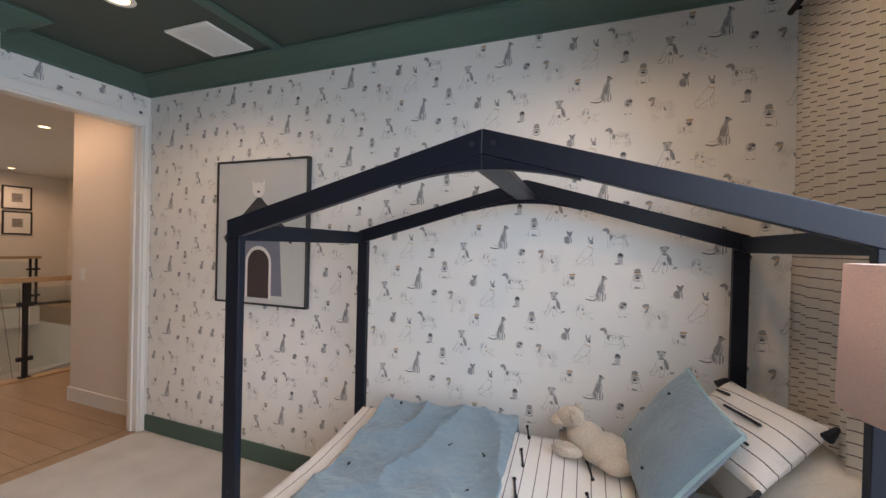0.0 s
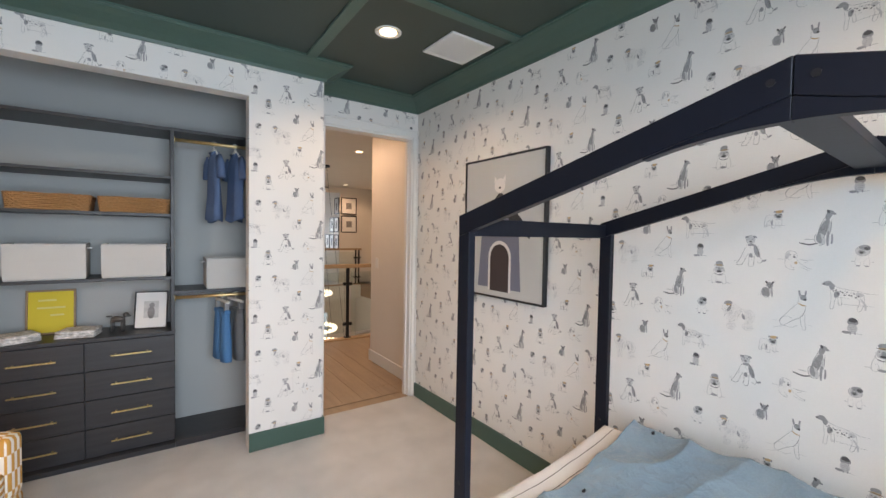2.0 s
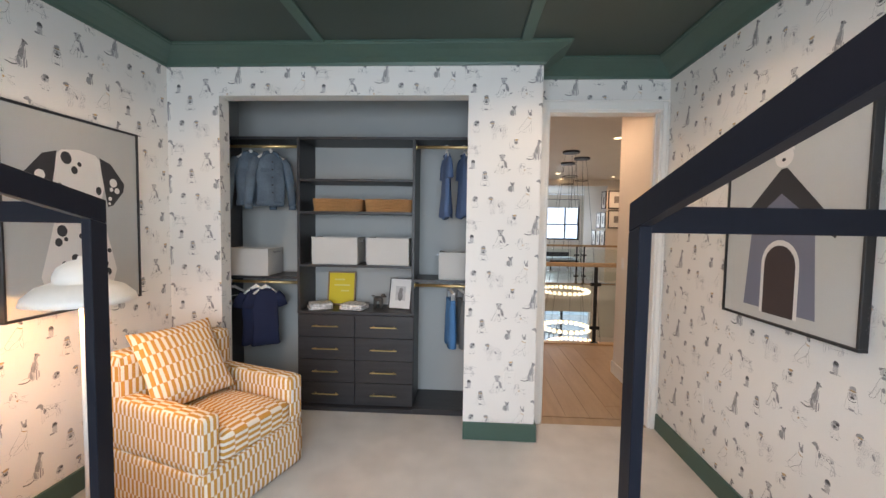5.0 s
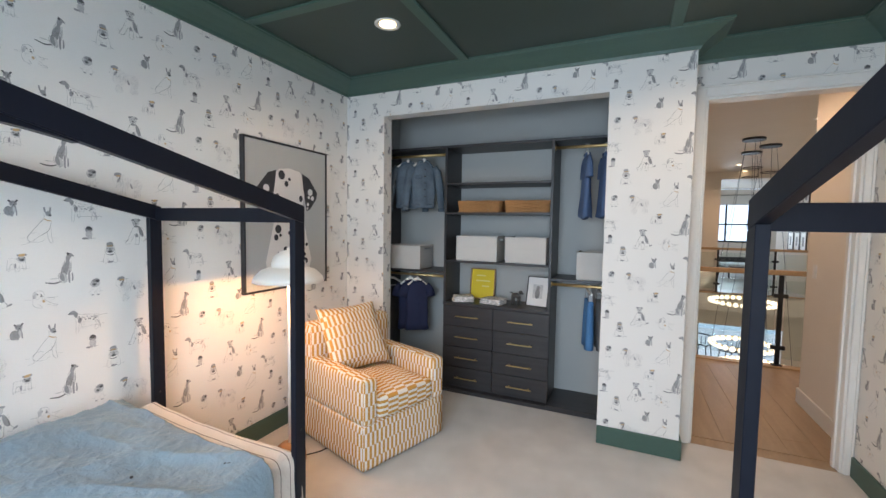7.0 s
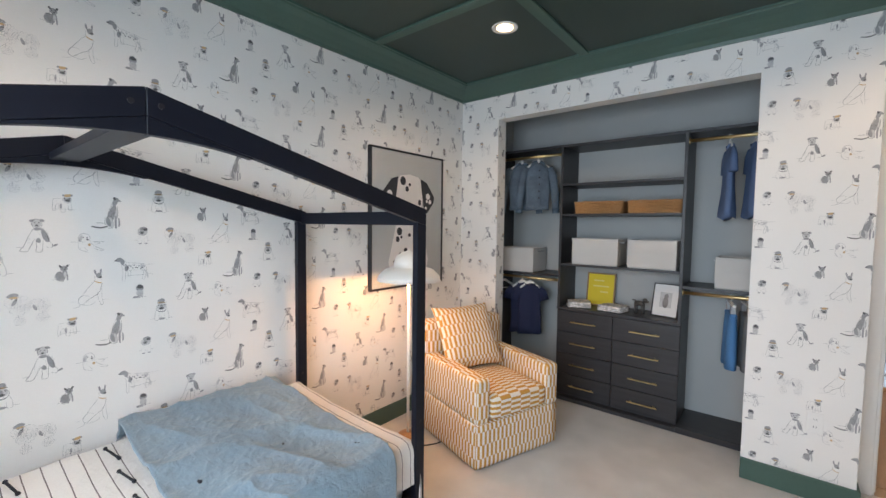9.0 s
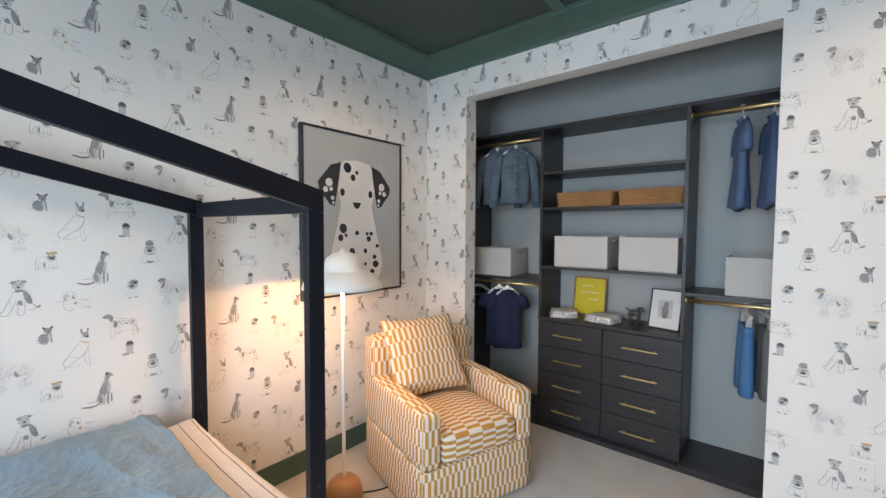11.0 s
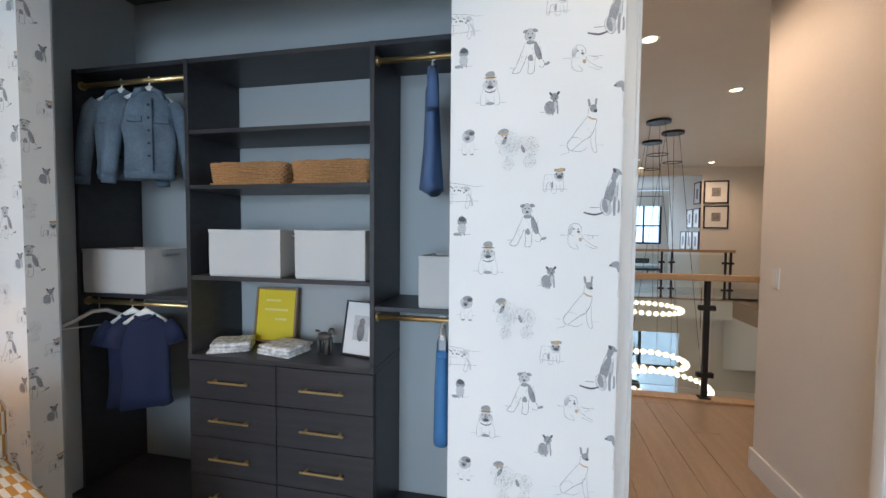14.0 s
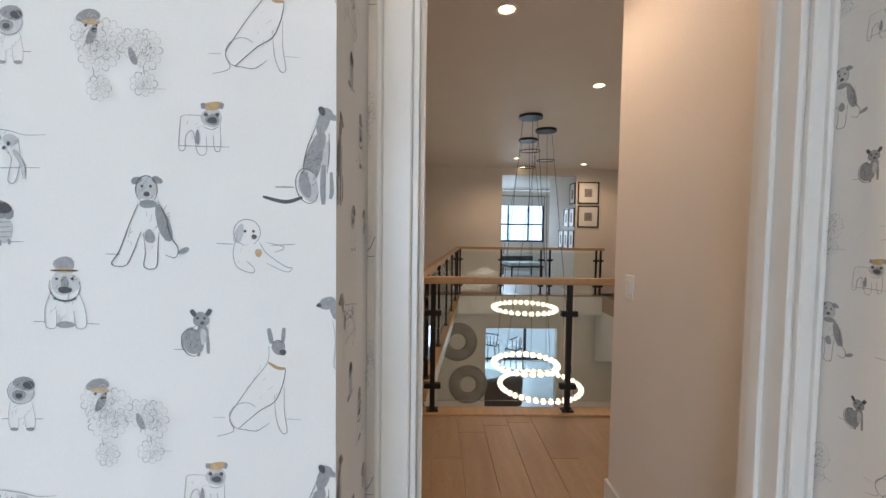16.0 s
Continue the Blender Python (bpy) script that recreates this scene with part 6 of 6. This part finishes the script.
setting(part("floor_right_landing", box(-12.0, -9.2, 5.3, 6.0, -0.35, -0.004), OAK), "oak plank landing beside the void", "wood floor")
# slab faces in white below the oak
setting(part("slab_face", box(-11.56, -11.53, 2.0, 5.32, -0.42, -0.02), WHITE), "white painted slab edge", "slab edge")
setting(part("slab_face_hall", box(-5.77, -5.752, -1.2, 6.0, -0.42, -0.02), WHITE), "white painted slab edge", "slab edge")
# lower storey
LZ = -3.05
setting(part("floor_lower", box(-22, -4.5, -4, 9, LZ - 0.1, LZ), mat("pale_lower_floor", (0.46, 0.47, 0.48), 0.25, grain=8, amount=0.12)), "pale polished lower floor", "floor")
wlow = box(-12.2, FX, -1.3, 2.74, LZ, -0.35)
box(-12.2, FX, 4.44, 6.1, LZ, -0.35, bm=wlow)
box(-12.2, FX, 2.74, 4.44, -0.86, -0.35, bm=wlow)
setting(part("wall_lower", wlow, HALLPAINT), "cream lower wall with an opening to the living room", "wall")
setting(part("wall_lower_hall", box(-5.7, -5.6, -1.3, 6.1, LZ, -0.42), HALLPAINT), "cream lower wall below the hall", "wall")
setting(part("ceiling_lower_room", box(FLX, -12.2, 0.0, 7.0, -0.60, -0.36), WHITE), "white lower room ceiling", "ceiling")
setting(part("wall_lower_room_south", box(-17.3, -12.2, 0.9, 1.0, LZ, -0.60), HALLPAINT), "cream lower room wall", "wall")
setting(part("wall_lower_room_north", box(-17.3, -12.2, 6.4, 6.5, LZ, -0.60), HALLPAINT), "cream lower room wall", "wall")
slider = setting(new("door_2"), "black-framed glass sliding doors to the terrace", "sliding door")
for y in (1.1, 2.9, 4.7, 6.3):
    part("door_frame", box(-16.56, -16.50, y - 0.05, y + 0.05, LZ, -0.62), BLACK, slider)
part("door_frame", box(-16.56, -16.50, 1.0, 6.4, LZ, LZ + 0.07), BLACK, slider)
part("door_frame", box(-16.56, -16.50, 1.0, 6.4, -0.75, -0.62), BLACK, slider)
for a, b in ((1.15, 2.85), (2.95, 4.65), (4.75, 6.25)):
    g = part("pane", box(-16.535, -16.525, a, b, LZ + 0.07, -0.75), GLASS, slider)
    g.visible_shadow = False
setting(part("ground", box(-60, -16.6, -40, 50, LZ - 0.12, LZ - 0.02), mat("pool_terrace", (0.34, 0.47, 0.56), 0.3, grain=4, amount=0.2)), "pale terrace paving and pool beyond the doors", "ground")

backdrop = bmesh.new()
backdrop.faces.new([backdrop.verts.new(p) for p in ((-40, -30, LZ), (-40, 40, LZ), (-40, 40, 22), (-40, -30, 22))])
setting(part("backdrop", backdrop, mat("pale_sky_backdrop", (0.72, 0.86, 1.0), 1.0, amount=0.05, blotch=0.2, bump=0, emit=1.5)), "pale bright sky beyond the terrace", "sky")
CHAIRMETAL = mat("charcoal_chair_frame", (0.05, 0.055, 0.065), 0.5, metal=0.2, amount=0.1, bump=0.05)


def bar_chair(x, y, rz):
    t = thing("bar_chair", "charcoal slatted bar chair by the glass doors", "chair", (x, y, LZ), rz, "bar chairs")
    part("seat", soft_box(-0.22, 0.22, -0.21, 0.21, 0.70, 0.75, 0.02), CHAIRMETAL, t)
    for sx in (-1, 1):
        for sy in (-1, 1):
            part("leg", bar((sx * 0.23, sy * 0.23, 0), (sx * 0.18, sy * 0.18, 0.70), 0.015), CHAIRMETAL, t)
    for k in range(6):
        a = radians(200 + 28 * k)
        part("slat", bar((0.21 * math.cos(a), 0.21 * math.sin(a), 0.74), (0.27 * math.cos(a), 0.27 * math.sin(a), 1.05), 0.010), CHAIRMETAL, t)
    part("top_rail", tube([(-0.26, 1.05), (0.0, 1.06), (0.26, 1.05)], [(0.02, 0.02)] * 3, 1), CHAIRMETAL, t)


for x, y, rz in ((-15.6, 2.75, 100), (-15.9, 3.45, 60), (-15.4, 4.1, 140)):
    bar_chair(x, y, rz)
SOFA = mat("dark_taupe_sofa", (0.10, 0.085, 0.075), 0.9, grain=120, amount=0.12, bump=0.3)
sofa = thing("curved_sofa", "dark taupe upholstered sofa on the lower floor", "sofa", (-12.9, 2.85, LZ), 20)
part("seat", soft_box(-0.5, 0.5, -0.8, 0.8, 0.0, 0.42, 0.08), SOFA, sofa, smooth=True)
part("backrest", soft_box(0.3, 0.55, -0.85, 0.85, 0.0, 0.78, 0.10), SOFA, sofa, smooth=True)
ot = thing("coffee_table", "dark round coffee table with books", "table", (-13.9, 3.0, LZ))
part("tabletop", turned([(0.001, 0.36), (0.5, 0.36), (0.5, 0.40), (0.001, 0.40)]), BLACKWOOD, ot)
part("pedestal", turned([(0.001, 0), (0.3, 0), (0.25, 0.36), (0.001, 0.36)]), BLACKWOOD, ot)
RING = mat("woven_grey_wall_ring", (0.36, 0.33, 0.30), 0.95, grain=60, amount=0.25, bump=0.8)
for y, z, ro, ri in ((2.08, -1.19, 0.46, 0.19), (2.34, -2.21, 0.46, 0.19), (1.05, -1.7, 0.46, 0.19)):
    own = turned([(ri, 0), (ri + 0.02, 0.03), (ri + 0.1, 0.045), (ro - 0.08, 0.035), (ro, 0.012), (ro, 0), (ri, 0)], 40)
    own.transform(Matrix.Rotation(radians(90), 4, "Y"))
    ob = part("wall_disc", own, RING, smooth=True)
    ob.location = (FX + 0.001, y, z)
    tagged(ob, "round woven grey wall disc with open centre", "wall ornament", "woven wall discs")

# ring chandeliers
for (x, y), rc, z, globes in (((-9.018, 2.97), 0.50, 0.20, 31), ((-7.689, 2.70), 0.41, -0.28, 26), ((-8.372, 3.08), 0.585, -0.83, 37)):
    ch = thing("ring_chandelier", "hanging ring chandelier of glowing glass globes", "chandelier", (x, y, z), 0, "ring chandeliers")
    bm = bmesh.new()
    for k in range(48):
        a0, a1 = 2 * math.pi * k / 48, 2 * math.pi * (k + 1) / 48
        bar((rc * math.cos(a0), rc * math.sin(a0), 0.02), (rc * math.cos(a1), rc * math.sin(a1), 0.02), 0.012, bm, 6)
    part("ring", bm, BRASS, ch)
    own = bmesh.new()
    bmesh.ops.create_uvsphere(own, u_segments=12, v_segments=8, radius=0.039)
    first = part("globe", own, GLOBE, ch, smooth=True)
    first.location = (rc, 0, 0)
    for k in range(1, globes):
        g = first.copy()
        scene.collection.objects.link(g)
        g.location = (rc * math.cos(2 * math.pi * k / globes), rc * math.sin(2 * math.pi * k / globes), 0)
    top = HZ - z
    part("canopy", turned([(0.001, top), (0.15, top), (0.15, top - 0.035), (0.001, top - 0.035)]), BLACK, ch)
    for k in range(3):
        a = 2 * math.pi * (k + 0.3) / 3
        part("cable", bar((0.10 * math.cos(a), 0.10 * math.sin(a), top - 0.03), (rc * math.cos(a), rc * math.sin(a), 0.02), 0.003, sides=5), BLACK, ch)
    part("spreader", turned([(0.12, top - 0.45), (0.125, top - 0.45), (0.125, top - 0.44), (0.12, top - 0.44)], 24), BLACK, ch)
    lamp("chandelier_glow", "POINT", pose(x, y, z - 0.1), 14, (1.0, 0.84, 0.62), radius=0.3)

# stair soffit at the void's far side
st = lofted([[(-9.2, 5.3, -0.35), (-9.2, 5.3, -0.75), (-11.9, 5.3, -1.6), (-11.9, 5.3, -0.35)], [(-9.2, 6.0, -0.35), (-9.2, 6.0, -0.75), (-11.9, 6.0, -1.6), (-11.9, 6.0, -0.35)]])
setting(part("stair_soffit", st, WHITE), "white painted sloping stair soffit", "stair")

# oak planks of the hall floor, each a board with open joints
rng = random.Random(12)
hall_floor = bpy.data.objects["floor_hall"]
y = -0.6
while y < 2.40:
    w = min(0.19, 2.425 - y)
    x = XD + 0.02 - rng.uniform(0, 0.9)
    ends = [XD - 0.125]
    while x > -5.60:
        if x < XD - 0.3:
            ends.append(x)
        x -= rng.uniform(1.3, 2.1)
    ends.append(-5.60)
    for a, b in zip(ends, ends[1:]):
        part("plank", box(b + 0.001, a - 0.001, y + 0.001, y + w - 0.001, -0.0035, 0.003, 0.001), OAK, hall_floor)
    y += 0.19
